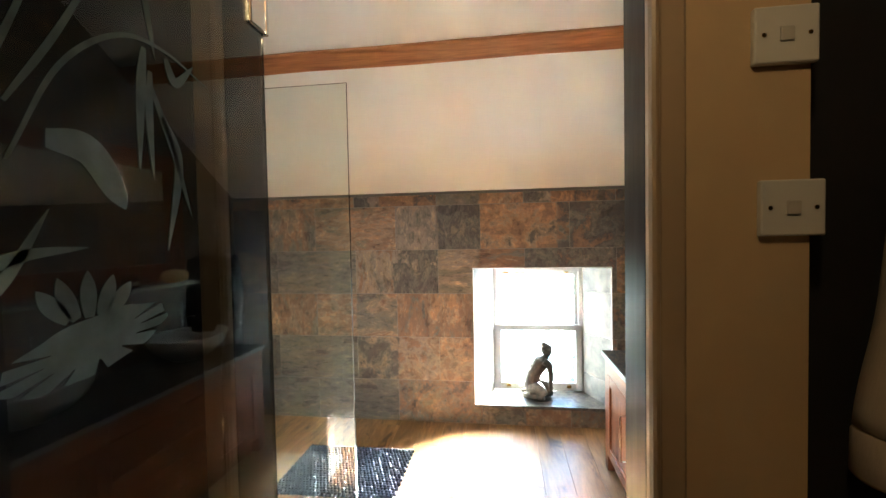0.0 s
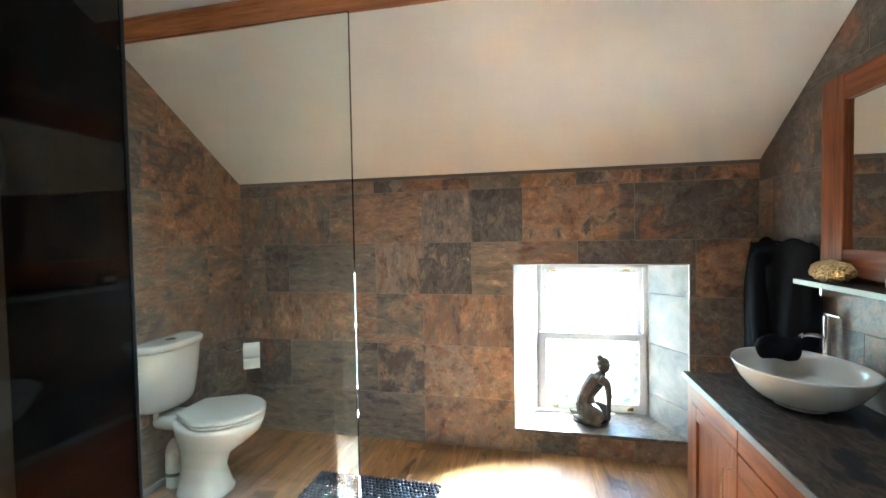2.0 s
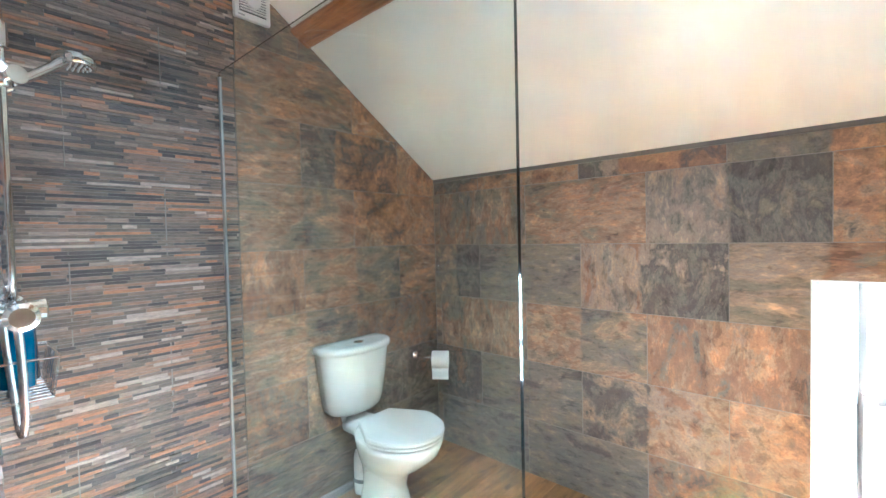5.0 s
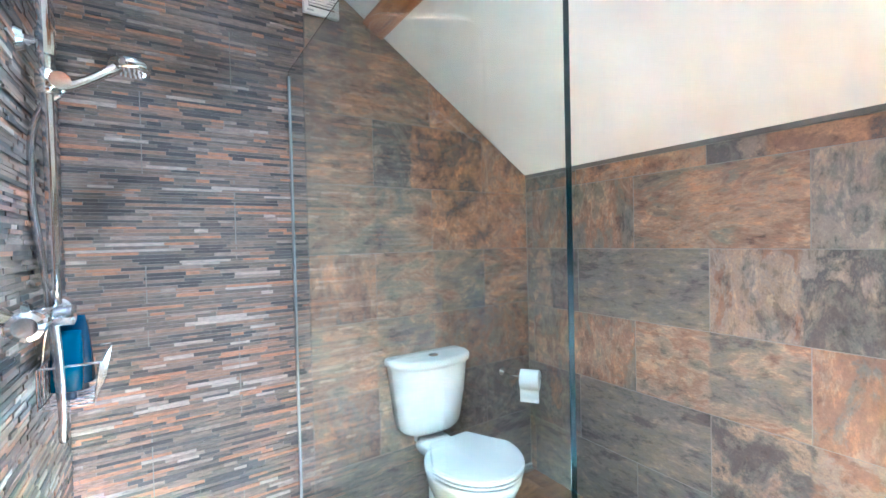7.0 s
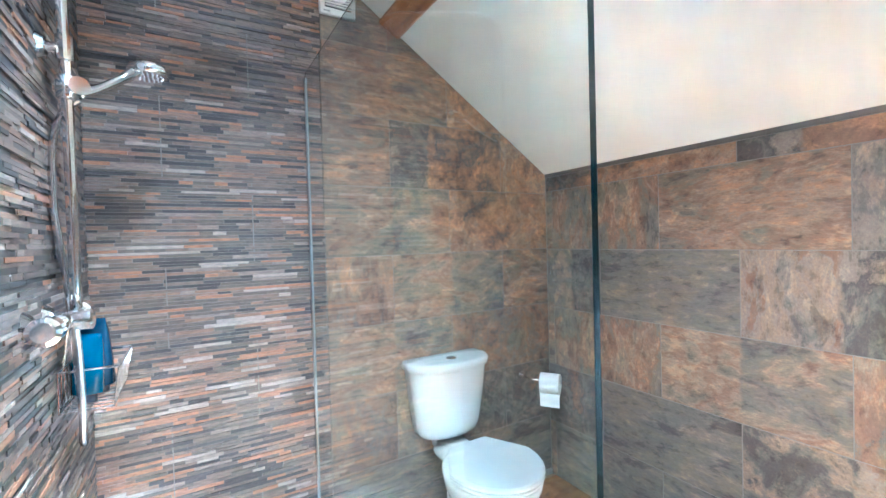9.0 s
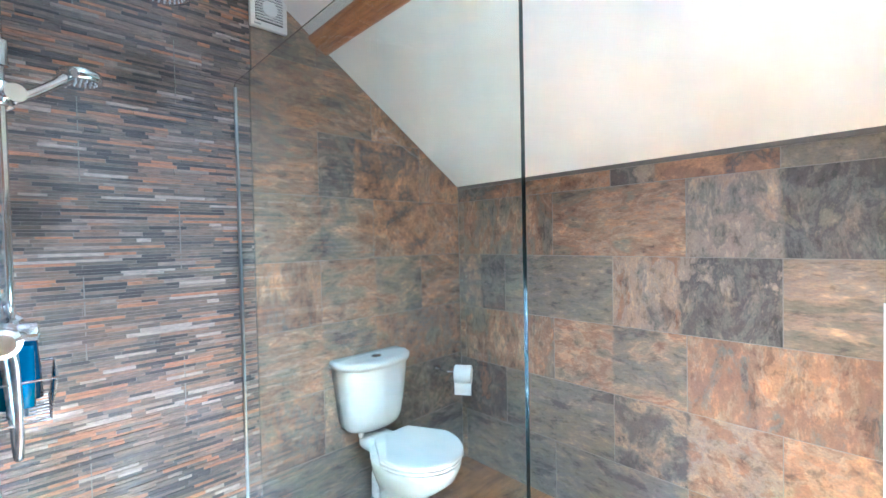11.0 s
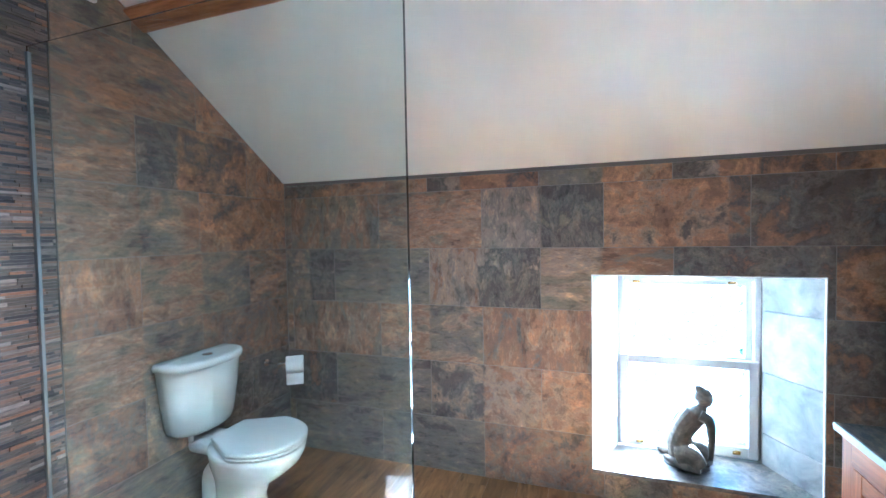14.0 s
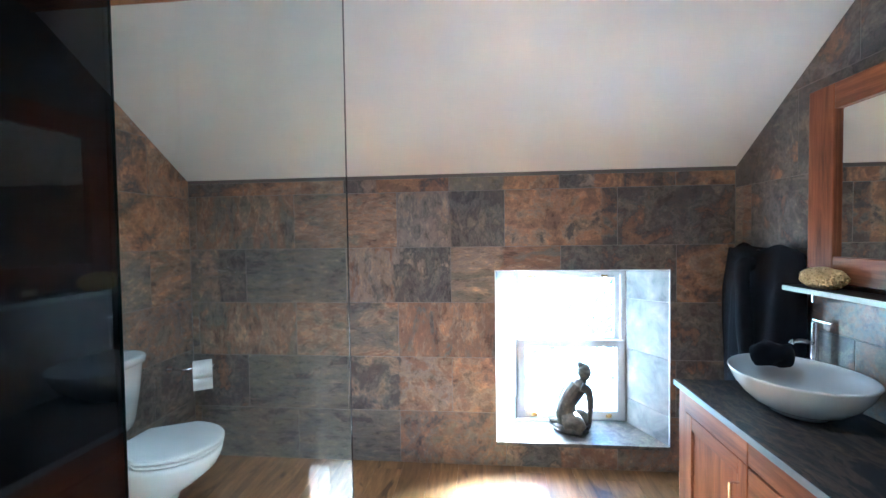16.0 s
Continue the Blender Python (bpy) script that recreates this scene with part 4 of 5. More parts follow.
def basin(x, y, label):
    b = thing("vessel_basin", label, "basin", "vessel basins on the worktop", at=(x, y, CZ + 0.001))
    rx, ry, h = 0.214, 0.246, 0.144
    def ring(f, z, lip=0.0):
        return [(px, py, z + lip * abs(py / ry) ** 2) for px, py, _ in oval(0, 0, 0, rx * f, ry * f, 44)]
    rings = [oval(0, 0, 0.0, 0.085, 0.10, 44), oval(0, 0, 0.012, 0.082, 0.096, 44)]
    rings += [ring(f, z, 0.004 * f ** 4) for f, z in ((0.50, 0.016), (0.66, 0.035), (0.80, 0.065), (0.91, 0.10), (0.985, 0.137), (1.0, h), (0.99, h + 0.004), (0.965, h + 0.002), (0.93, h - 0.02), (0.83, 0.075), (0.65, 0.045), (0.4, 0.03), (0.12, 0.026))]
    bm = loft(rings)
    bmesh.ops.recalc_face_normals(bm, faces=bm.faces)
    part("bowl", bm, CERAMIC, b, smooth=True)
    part("waste", loft([oval(0, 0, z, r, r, 20) for z, r in ((0.026, 0.03), (0.032, 0.03), (0.034, 0.024))]), CHROME, b, "chrome waste")
    return b


def tap(x, y):
    t = thing("basin_tap", "tall chrome mixer tap behind the basin", "tap", "tall taps", at=(x, y, CZ))
    part("body", loft([oval(0, 0, z, r, r, 20) for z, r in ((0.001, 0.022), (0.006, 0.022), (0.008, 0.0135), (0.30, 0.0135), (0.306, 0.011))]), CHROME, t, "", True)
    part("spout", tube(bend([(-0.01, 0, 0.215), (-0.055, 0, 0.225), (-0.085, 0, 0.222), (-0.092, 0, 0.212)], 5), 0.0095, 12), CHROME, t, "", True)
    part("lever", box(-0.008, 0.008, -0.085, 0.008, 0.308, 0.315, 0.002), CHROME, t)
    return t


basin(1.04, 2.615, "white oval vessel basin with a black cloth on its rim")
basin(1.04, 1.72, "white oval vessel basin nearer the doorway")
tap(1.225, 2.792)
tap(1.225, 1.897)

# mirror
mir = thing("wall_mirror", "long wall mirror in a broad cherry-wood frame", "mirror")
MY0, MY1, MZ0, MZ1 = 1.42, 2.85, 1.166, 1.945
mx0, mx1 = XR - 0.034, XR - 0.002
part("frame_side", box(mx0, mx1, MY1 - 0.13, MY1, MZ0, MZ1, 0.004), CHERRY, mir)
part("frame_side", box(mx0, mx1, MY0, MY0 + 0.13, MZ0, MZ1, 0.004), CHERRY, mir)
part("frame_top", box(mx0 + 0.0005, mx1, MY0 + 0.13, MY1 - 0.13, MZ1 - 0.10, MZ1, 0.004), CHERRY_Y, mir)
part("frame_bottom", box(mx0 + 0.0005, mx1, MY0 + 0.13, MY1 - 0.13, MZ0, MZ0 + 0.105, 0.004), CHERRY_Y, mir)
part("mirror_glass", box(mx0 + 0.018, mx0 + 0.022, MY0 + 0.12, MY1 - 0.12, MZ0 + 0.095, MZ1 - 0.09), MIRROR, mir)

# shelf
shelf = tagged(link_mesh("wall_shelf", box(1.137, XR - 0.002, 1.35, 2.85, 1.125, 1.147, 0.002), TOP), "slate-look shelf with a pale edge below the mirror", "shelf")
part("edge_strip", box(1.133, 1.1368, 1.35, 2.85, 1.126, 1.146, 0.001), mat("shelf_edge", (0.36, 0.37, 0.30), 0.35), shelf, "pale edge")
for y in (2.72, 2.1, 1.5):
    part("bracket", box(1.16, XR - 0.002, y - 0.006, y + 0.006, 1.09, 1.125, 0.003), CHROME, shelf, "small metal bracket")

# sponge
SPONGE = mat("sea_sponge", (0.62, 0.42, 0.17), 0.95)
vp = place(SPONGE)
vor = SPONGE.node_tree.nodes.new("ShaderNodeTexVoronoi")
vor.inputs["Scale"].default_value = 95.0
wire(SPONGE, vp, vor.inputs["Vector"])
out_color(SPONGE, ramp(SPONGE, vor.outputs["Distance"], [(0.1, (0.30, 0.17, 0.06)), (0.45, (0.64, 0.44, 0.19))]))
relief(SPONGE, vor.outputs["Distance"], 1.0, 0.012)
bm = bmesh.new()
bmesh.ops.create_icosphere(bm, subdivisions=5, radius=1.0)
for v in bm.verts:
    d = v.co.normalized()
    k = 1 + 0.10 * noise.noise(d * 2.2) + 0.05 * noise.noise(d * 9) + 0.03 * noise.noise(d * 22)
    v.co = Vector((d.x * 0.055 * k, d.y * 0.098 * k, max(-0.038, d.z * 0.045 * k)))
ob = link_mesh("bath_sponge", bm, SPONGE, smooth=True)
ob.location = (1.195, 2.715, 1.186)
tagged(ob, "yellow natural sea sponge on the shelf", "sponge")

# scent bottle and its carton
scent = thing("perfume_bottle", "squat amber perfume bottle with a gold cap on the shelf", "bottle", at=(1.20, 2.39, 1.148))
AMBER = glass("amber_glass", (0.75, 0.33, 0.22), 0.02)
bm = loft([oval(0, 0, z, 0.028 * k, 0.043 * k, 28, 3.0) for z, k in ((0.0, 0.92), (0.004, 1.0), (0.05, 1.0), (0.062, 0.85), (0.066, 0.4))])
bmesh.ops.recalc_face_normals(bm, faces=bm.faces)
part("flask", bm, AMBER, scent, smooth=True)
part("label_plate", box(-0.0295, -0.0285, -0.028, 0.028, 0.015, 0.04), mat("cream_label", (0.6, 0.5, 0.36), 0.6), scent, "cream paper label")
part("cap", loft([oval(0, 0, z, 0.014, 0.014, 18) for z in (0.066, 0.09)]), BRASS, scent, "gold cap")

# robe and cloth
TERRY = mat("black_towelling", (0.007, 0.007, 0.009), 1.0, 0.0, 0.2)
relief(TERRY, noise_tex(TERRY, place(TERRY), 420.0, 3.0), 0.9, 0.004)


def drape():
    """A robe hung by its collar, with deep uneven folds."""
    bm = bmesh.new()
    n, rings = 64, []
    for j in range(41):
        v = j / 40
        z = 1.275 - v * 0.80
        ring = []
        top_pull = math.exp(-v * 9)
        wide = 0.255 + 0.02 * math.sin(v * 5) + 0.02 * v
        deep = 0.075 + 0.03 * min(1, v * 4) + 0.02 * v
        for i in range(n):
            a = 2 * math.pi * i / n
            fold = 0.008 * math.sin(a * 7 + 0.8 * v) + 0.006 * math.sin(a * 13 - 1.2 * v) + 0.007 * noise.noise((math.cos(a) * 1.5, math.sin(a) * 1.5, v * 3))
            fold *= min(1, 0.25 + v * 2.5)
            s, c = math.sin(a), math.cos(a)
            y = s * (wide + fold * 0.6) * (1 + 0.05 * top_pull)
            x = -c * (deep + fold) if c > 0 else -c * 0.02
            sag = 0.012 * top_pull * (math.cos(a * 2 + 1.1) + 0.5 * noise.noise((a, 0, 7)))
            bump = top_pull * (0.03 * math.exp(-((abs(s) - 0.72) / 0.25) ** 2) - 0.03 * math.exp(-(s / 0.3) ** 2))
            ring.append((x, y, z + sag + bump))
        rings.append(ring)
    loft(rings, True, bm)
    bmesh.ops.recalc_face_normals(bm, faces=bm.faces)
    return bm


robe = thing("bath_robe", "black towelling robe hanging in folds from a hook", "robe", at=(XR - 0.03, 3.135, 0.0))
part("cloth", drape(), TERRY, robe, "", True)
bm = tube(bend([(-0.075, -0.03, 1.22), (-0.13, -0.055, 1.20), (-0.135, -0.075, 1.05), (-0.125, -0.08, 0.85), (-0.12, -0.085, 0.66)], 10), [0.034 + 0.004 * math.sin(i * 0.3) for i in range(41)], 16)
part("sleeve", bm, TERRY, robe, "", True)
part("hook", tube(bend([(0.028, 0.0, 1.27), (-0.01, 0.0, 1.265), (-0.03, 0.0, 1.285)], 5), 0.006, 8), CHROME, robe, "chrome wall hook")

bm = bmesh.new()
rings = []
for i in range(25):
    u = i / 24
    x = -0.075 + 0.15 * u
    ring = []
    for k in range(24):
        a = 2 * math.pi * k / 24
        r = 1 + 0.16 * math.sin(a * 3 + u * 9) + 0.10 * noise.noise((math.cos(a) * 2, math.sin(a) * 2, u * 6))
        f = (1 - (2 * u - 1) ** 6) ** 0.5 if 0 < u < 1 else 0.3
        ring.append((x, 0.038 * math.cos(a) * r * f, 0.046 * math.sin(a) * r * f))
    rings.append(ring)
loft(rings, True, bm)
bmesh.ops.recalc_face_normals(bm, faces=bm.faces)
ob = link_mesh("face_cloth", bm, TERRY, smooth=True)
ob.matrix_basis = pose(1.03, 2.745, 0.876, 0, 0, -10)
tagged(ob, "black folded face cloth draped on the basin rim", "cloth")

# ---- mat ----
RUG = mat("navy_braided_wool", (0.018, 0.022, 0.04), 0.95)
out_color(RUG, ramp(RUG, RUG.node_tree.nodes.new("ShaderNodeNewGeometry").outputs["Random Per Island"], [(0.0, (0.012, 0.015, 0.026)), (1.0, (0.04, 0.048, 0.075))]))
relief(RUG, noise_tex(RUG, place(RUG), 300.0), 0.6, 0.003)
rug = thing("bath_mat", "thick navy braided bath mat with a fringed edge", "bath mat", at=(-0.79, 2.705, 0.0))
part("backing", box(-0.352, 0.352, -0.255, 0.255, 0.001, 0.012, 0.004), RUG, rug)
bm = bmesh.new()
rng = random.Random(5)
for r in range(22):
    for c in range(34):
        x, y = -0.34 + 0.68 * c / 33 + (0.01 if r % 2 else 0), -0.245 + 0.49 * r / 21
        a = rng.uniform(-0.5, 0.5) + (0.5 if c % 2 else -0.5)
        w, d, h = 0.0125, 0.0105, rng.uniform(0.012, 0.017)
        ring = lambda z, f: [(x + math.cos(q + a) * w * f, y + math.sin(q + a) * d * f, 0.010 + z) for q in [2 * math.pi * i / 8 for i in range(8)]]
        loft([ring(0, 0.9), ring(h * 0.6, 1.0), ring(h, 0.55)], True, bm)
for r in range(30):
    for s in (-1, 1):
        x = -0.345 + 0.69 * r / 29
        tube([(x, s * 0.25, 0.012), (x + rng.uniform(-0.006, 0.006), s * 0.275, 0.012)], [0.009, 0.005], 6, bm)
tagged(part("pile", bm, RUG, rug, "", True), "rows of navy wool loops", "", "", "stuff")

# ---- glass door, standing open ----
door = thing("glass_door", "open glass door, tinted for the dark hall behind, with an etched waterlily and reeds", "door")
# grey tint puts the darkness behind the pane into the glass
DIMMED = glass("dimmed_glass", (0.25, 0.25, 0.24), 0.0)
LX = -0.352
dp = part("pane", box(LX - 0.010, LX, 0.40, 1.16, 0.012, 2.02, 0.001, 1), DIMMED, door)
dp.visible_shadow = False
part("edge", box(LX - 0.0102, LX + 0.0002, 1.1602, 1.1612, 0.012, 2.02), GLASS_EDGE, door, "green polished glass edge")
for z in (1.90, 0.2):
    h_ = part("hinge", box(LX - 0.018, LX + 0.008, 1.105, 1.162, z - 0.045, z + 0.045, 0.004), CHROME, door, "chrome glass hinge")
    part("hinge_plate", box(DL, LX + 0.008, 1.163, 1.173, z - 0.045, z + 0.045, 0.002), CHROME, h_)
ETCH = mat("frosted_etching", (0.62, 0.72, 0.70), 0.8, 0.0, 0.06)
out_color(ETCH, ramp(ETCH, noise_tex(ETCH, place(ETCH), 18.0), [(0.3, (0.04, 0.052, 0.05)), (0.7, (0.085, 0.105, 0.10))]))


def blade(pts, width):
    """A tapering leaf drawn on the glass through points (y, z)."""
    q = bend([(0, y, z) for y, z in pts], 10)
    bm = bmesh.new()
    rows = []
    for i, p in enumerate(q):
        d = (q[min(i + 1, len(q) - 1)] - q[max(i - 1, 0)]).normalized()
        s = Vector((0, -d.z, d.y))
        w = width * max(0.03, math.sin(math.pi * min(1, 0.15 + 0.85 * i / (len(q) - 1))) ** 0.8)
        rows.append([(LX + 0.0006, *(p + s * w)[1:]), (LX + 0.0016, *(p + s * w)[1:]), (LX + 0.0016, *(p - s * w)[1:]), (LX + 0.0006, *(p - s * w)[1:])])
    loft(rows, True, bm)
    bmesh.ops.recalc_face_normals(bm, faces=bm.faces)
    return bm


for pts, w in ((((0.66, 1.50), (0.72, 1.62), (0.80, 1.69), (0.88, 1.70), (0.976, 1.675)), 0.0035), (((0.66, 1.56), (0.72, 1.66), (0.79, 1.80)), 0.004),
               (((0.84, 1.69), (0.832, 1.62), (0.826, 1.51)), 0.008), (((0.85, 1.66), (0.846, 1.60), (0.85, 1.50)), 0.007), (((0.85, 1.64), (0.89, 1.55), (0.925, 1.45)), 0.006),
               (((0.87, 1.60), (0.90, 1.53), (0.872, 1.396)), 0.009), (((0.88, 1.69), (0.90, 1.66), (0.94, 1.70)), 0.008), (((0.84, 1.80), (0.85, 1.74), (0.86, 1.68)), 0.005),
               (((0.60, 1.36), (0.66, 1.395), (0.745, 1.405)), 0.007), (((0.60, 1.33), (0.65, 1.37), (0.70, 1.45)), 0.007), (((0.60, 1.52), (0.65, 1.60), (0.72, 1.78)), 0.004)):
    part("reed", blade(pts, w), ETCH, door, "frosted reed blade")
part("etched_shape", blade(((0.70, 1.53), (0.75, 1.525), (0.785, 1.48), (0.80, 1.455)), 0.020), ETCH, door, "plain frosted oval shape")
for k, (dy, lean, hgt) in enumerate(((-0.052, -0.020, 0.040), (-0.032, -0.012, 0.052), (0.0, 0.0, 0.058), (0.03, 0.012, 0.05), (0.052, 0.022, 0.038))):
    part("petal", blade(((0.742 + dy * 0.5, 1.318), (0.742 + dy * 0.9, 1.318 + hgt * 0.55), (0.742 + dy + lean * 0.4, 1.318 + hgt)), 0.0105), ETCH, door, "frosted waterlily petal")
pad, centre = [], (0.752, 1.283)
for k in range(120):
    a = 2 * math.pi * k / 120
    f = 1 - (0.42 if 3 * math.sin(a) < 2.2 and (k % 10) in (0, 1) else 0.03 * math.sin(a * 9))
    pad.append((centre[0] + 0.112 * f * math.cos(a), centre[1] + 0.036 * f * math.sin(a) + 0.02 * f * math.cos(a)))
bm = bmesh.new()
loft([[(x, y, z) for y, z in pad] for x in (LX + 0.0004, LX + 0.0009)], True, bm)
bmesh.ops.recalc_face_normals(bm, faces=bm.faces)
part("lily_pad", bm, ETCH, door, "frosted lily pad with a notched rim")

# ---- hall things ----
def switch(x, z):
    s = thing("wall_switch", "white square wall switch plate on the cream wall", "switch", "switch plates", at=(x, YH, z))
    plate = part("plate", box(-0.041, 0.041, -0.012, 0.0, -0.039, 0.039, 0.003, 3), PLASTIC, s)
    part("rocker", box(-0.009, 0.009, -0.0145, -0.011, -0.010, 0.010, 0.0015), mat("grey_rocker", (0.55, 0.53, 0.50), 0.4), s, "small grey rocker")
    for k in (-1, 1):
        part("screw", tube([(k * 0.029, -0.0118, 0), (k * 0.029, -0.0128, 0)], 0.003, 10), BRASS, plate, "brass screw")
    return s


switch(0.631, 1.446).scale = (1.19, 1.19, 1.19)
switch(0.62, 1.728).scale = (1.19, 1.19, 1.19)
KNIT = mat("beige_knit", (0.50, 0.42, 0.34), 0.95)
relief(KNIT, noise_tex(KNIT, place(KNIT, (260, 260, 60)), 1.0), 0.5, 0.003)
coat = thing("hanging_jumper", "beige knitted jumper with a navy jacket hanging in the hall", "jumper", at=(0.826, 1.09, -0.282))
coat.scale = (1.2, 1.2, 1.2)
bm = tube(bend([(0.062, 0.0, 1.62), (0.048, 0.0, 1.49), (0.024, 0.0, 1.33), (-0.004, 0.005, 1.115)], 10), [0.048 + 0.003 * math.sin(i * 0.5) * (i / 30) for i in range(31)], 18)
sl = part("sleeve", bm, KNIT, coat, "", True)
part("cuff", tube([(-0.004, 0.005, 1.117), (-0.0045, 0.005, 1.11), (-0.009, 0.005, 1.05), (-0.0095, 0.005, 1.043)], [0.047, 0.051, 0.049, 0.042], 18), KNIT, sl, "ribbed beige cuff", True)
rings = []
for j in range(21):
    v = j / 20
    ring = []
    for i in range(28):
        a = 2 * math.pi * i / 28
        f = 1 + 0.12 * math.sin(5 * a + 3 * v)
        ring.append((0.17 + 0.10 * (0.6 + 0.4 * min(1, v * 4)) * math.cos(a) * f, 0.01 + 0.055 * math.sin(a) * f, 1.66 - 0.72 * v))
    rings.append(ring)
bm = loft(rings)
bmesh.ops.recalc_face_normals(bm, faces=bm.faces)
part("jacket", bm, mat("navy_cloth", (0.012, 0.017, 0.035), 0.9), coat, "dark navy jacket body", True)
part("peg", tube([(0.12, (YH + 0.085 - 1.09) / 1.2, 1.655), (0.12, 0.0, 1.665)], 0.008, 10), CHROME, coat, "metal peg")
lamp = thing("hall_ceiling_lamp", "small round ceiling lamp lighting the hall", "lamp", at=(0.15, 0.2, 2.45))
part("base", loft([oval(0, 0, z, 0.06, 0.06, 24) for z in (-0.03, -0.001)]), GLOSS_WHITE, lamp)

# glowing fittings for the added fill lamps, out of view
GLOWING = mat("fill_spot_lens", (1, 1, 1), 0.4)
gb = GLOWING.node_tree.nodes["Principled BSDF"]
gb.inputs["Emission Color"].default_value, gb.inputs["Emission Strength"].default_value = (1.0, 0.95, 0.88, 1), 1.5
first = thing("ceiling_spot", "small round spotlight added out of view to brighten the room", "spotlight", "ceiling spots", at=(*FILL_SPOTS[0], FLAT))
part("bezel", loft([oval(0, 0, z, r, r, 24) for z, r in ((-0.001, 0.052), (-0.006, 0.05), (-0.007, 0.044), (-0.003, 0.042))]), GLOSS_WHITE, first)
part("lens", loft([oval(0, 0, z, 0.041, 0.041, 24) for z in (-0.0035, -0.001)]), GLOWING, first, "glowing lens")
for sx, sy in FILL_SPOTS[1:]:
    copy_thing(first, pose(sx, sy, FLAT))

# unseen tree, added so its trunk keeps the sun off the window's one side
BARK = mat("tree_bark", (0.10, 0.075, 0.05), 0.9)
relief(BARK, noise_tex(BARK, place(BARK, (9, 9, 2)), 2.0), 0.8, 0.02)
tree = thing("garden_tree", "tall leafy tree added out of view to shade part of the window", "tree", at=(3.42, 9.6, -2.9))
trunk = part("trunk", tube(bend([(0, 0, -0.1), (0.02, 0, 1.5), (0.0, 0, 3.5), (0.03, 0, 6.0), (0.1, 0.1, 8.4)], 8), [np.interp(i / 32, (0, 0.15, 0.7, 1), (0.33, 0.26, 0.21, 0.06)) for i in range(33)], 16), BARK, tree, "", True)
rng = random.Random(31)
ends = []
for k in range(9):
    a, z = k * 2.4, 6.3 + 0.22 * k
    e = Vector((math.cos(a) * 1.7, math.sin(a) * 1.7, z + 1.0))
    part("limb", tube(bend([(0.03, 0.03, z), (e.x * 0.5, e.y * 0.5, z + 0.6), tuple(e)], 5), [0.07 - 0.0055 * i for i in range(11)], 8), BARK, trunk, "", True)
    ends.append(e)
bm = bmesh.new()
for _ in range(2600):
    e = rng.choice(ends)
    c = e * rng.uniform(0.6, 1.1) + Vector((rng.gauss(0, 0.45), rng.gauss(0, 0.45), rng.gauss(0.3, 0.35)))
    c.z = max(c.z, 6.4)
    d = Vector([rng.gauss(0, 1) for _ in range(3)]).normalized()
    s = d.orthogonal().normalized()
    q = d.cross(s)
    r = rng.uniform(0.08, 0.14)
    bm.faces.new([bm.verts.new(c + s * r), bm.verts.new(c + q * r * 0.5), bm.verts.new(c - s * r), bm.verts.new(c - q * r * 0.5)])
tagged(part("crown", bm, LEAF, tree, "uneven crown of small leaves"), "", "", "", "stuff")

# ---- tiles, sticks and planks: the many small pieces ----
def shrink(poly, d):
    """The outline moved inwards by d (counter-clockwise points)."""
    out, n = [], len(poly)
    for i in range(n):
        a, b, c = (Vector(poly[(i + k) % n]) for k in (-1, 0, 1))
        e, f = (b - a).normalized(), (c - b).normalized()
        p, q = Vector((-e.y, e.x)), Vector((-f.y, f.x))
        out.append(b + (p + q) * (d / max(0.3, 1 + p.dot(q))))
    return out


SHARED = {}


def tile_data(poly, joint=0.0015, depth=T, soft=0.0018):
    """A bevelled slab on the xz plane that faces -y, about its own middle. Returns the mesh and that middle."""
    poly = [Vector(p) for p in poly]
    mid = sum(poly, Vector((0, 0))) / len(poly)
    local = [p - mid for p in poly]
    key = tuple(round(c, 3) for p in local for c in p)
    if key not in SHARED:
        outer = shrink(local, joint)
        inner = shrink(local, joint + soft)
        bm = bmesh.new()
        back = [bm.verts.new((p.x, depth, p.y)) for p in outer]
        edge = [bm.verts.new((p.x, 0.001, p.y)) for p in outer]
        top = [bm.verts.new((p.x, 0, p.y)) for p in inner]
        n = len(local)
        for i in range(n):
            j = (i + 1) % n
            bm.faces.new((back[i], back[j], edge[j], edge[i]))
            bm.faces.new((edge[i], edge[j], top[j], top[i]))
        bm.faces.new(top)
        me = bpy.data.meshes.new("tile")
        bm.to_mesh(me)
        bm.free()
        SHARED[key] = me
    return SHARED[key], mid


def lay(name, parent, poly, frame_of, material):
    """One tile; frame_of turns the wall's (u, v) into a pose."""
    if len(poly) < 3:
        return
    me, mid = tile_data(poly)
    ob = new(name, me)
    if not me.materials:
        me.materials.append(None)
    ob.material_slots[0].link = "OBJECT"
    ob.material_slots[0].material = material
    ob.matrix_basis = frame_of(mid.x, mid.y)
    ob.parent = parent
    return ob


def clip(poly, a, b, c):
    """Keeps the part with a*u + b*v <= c."""
    out = []
    for i, p in enumerate(poly):
        q = poly[(i + 1) % len(poly)]
        dp, dq = a * p[0] + b * p[1] - c, a * q[0] + b * q[1] - c
        if dp <= 0:
            out.append(p)
        if dp * dq < 0:
            t = dp / (dp - dq)
            out.append((p[0] + (q[0] - p[0]) * t, p[1] + (q[1] - p[1]) * t))
    return out if len(out) > 2 else []


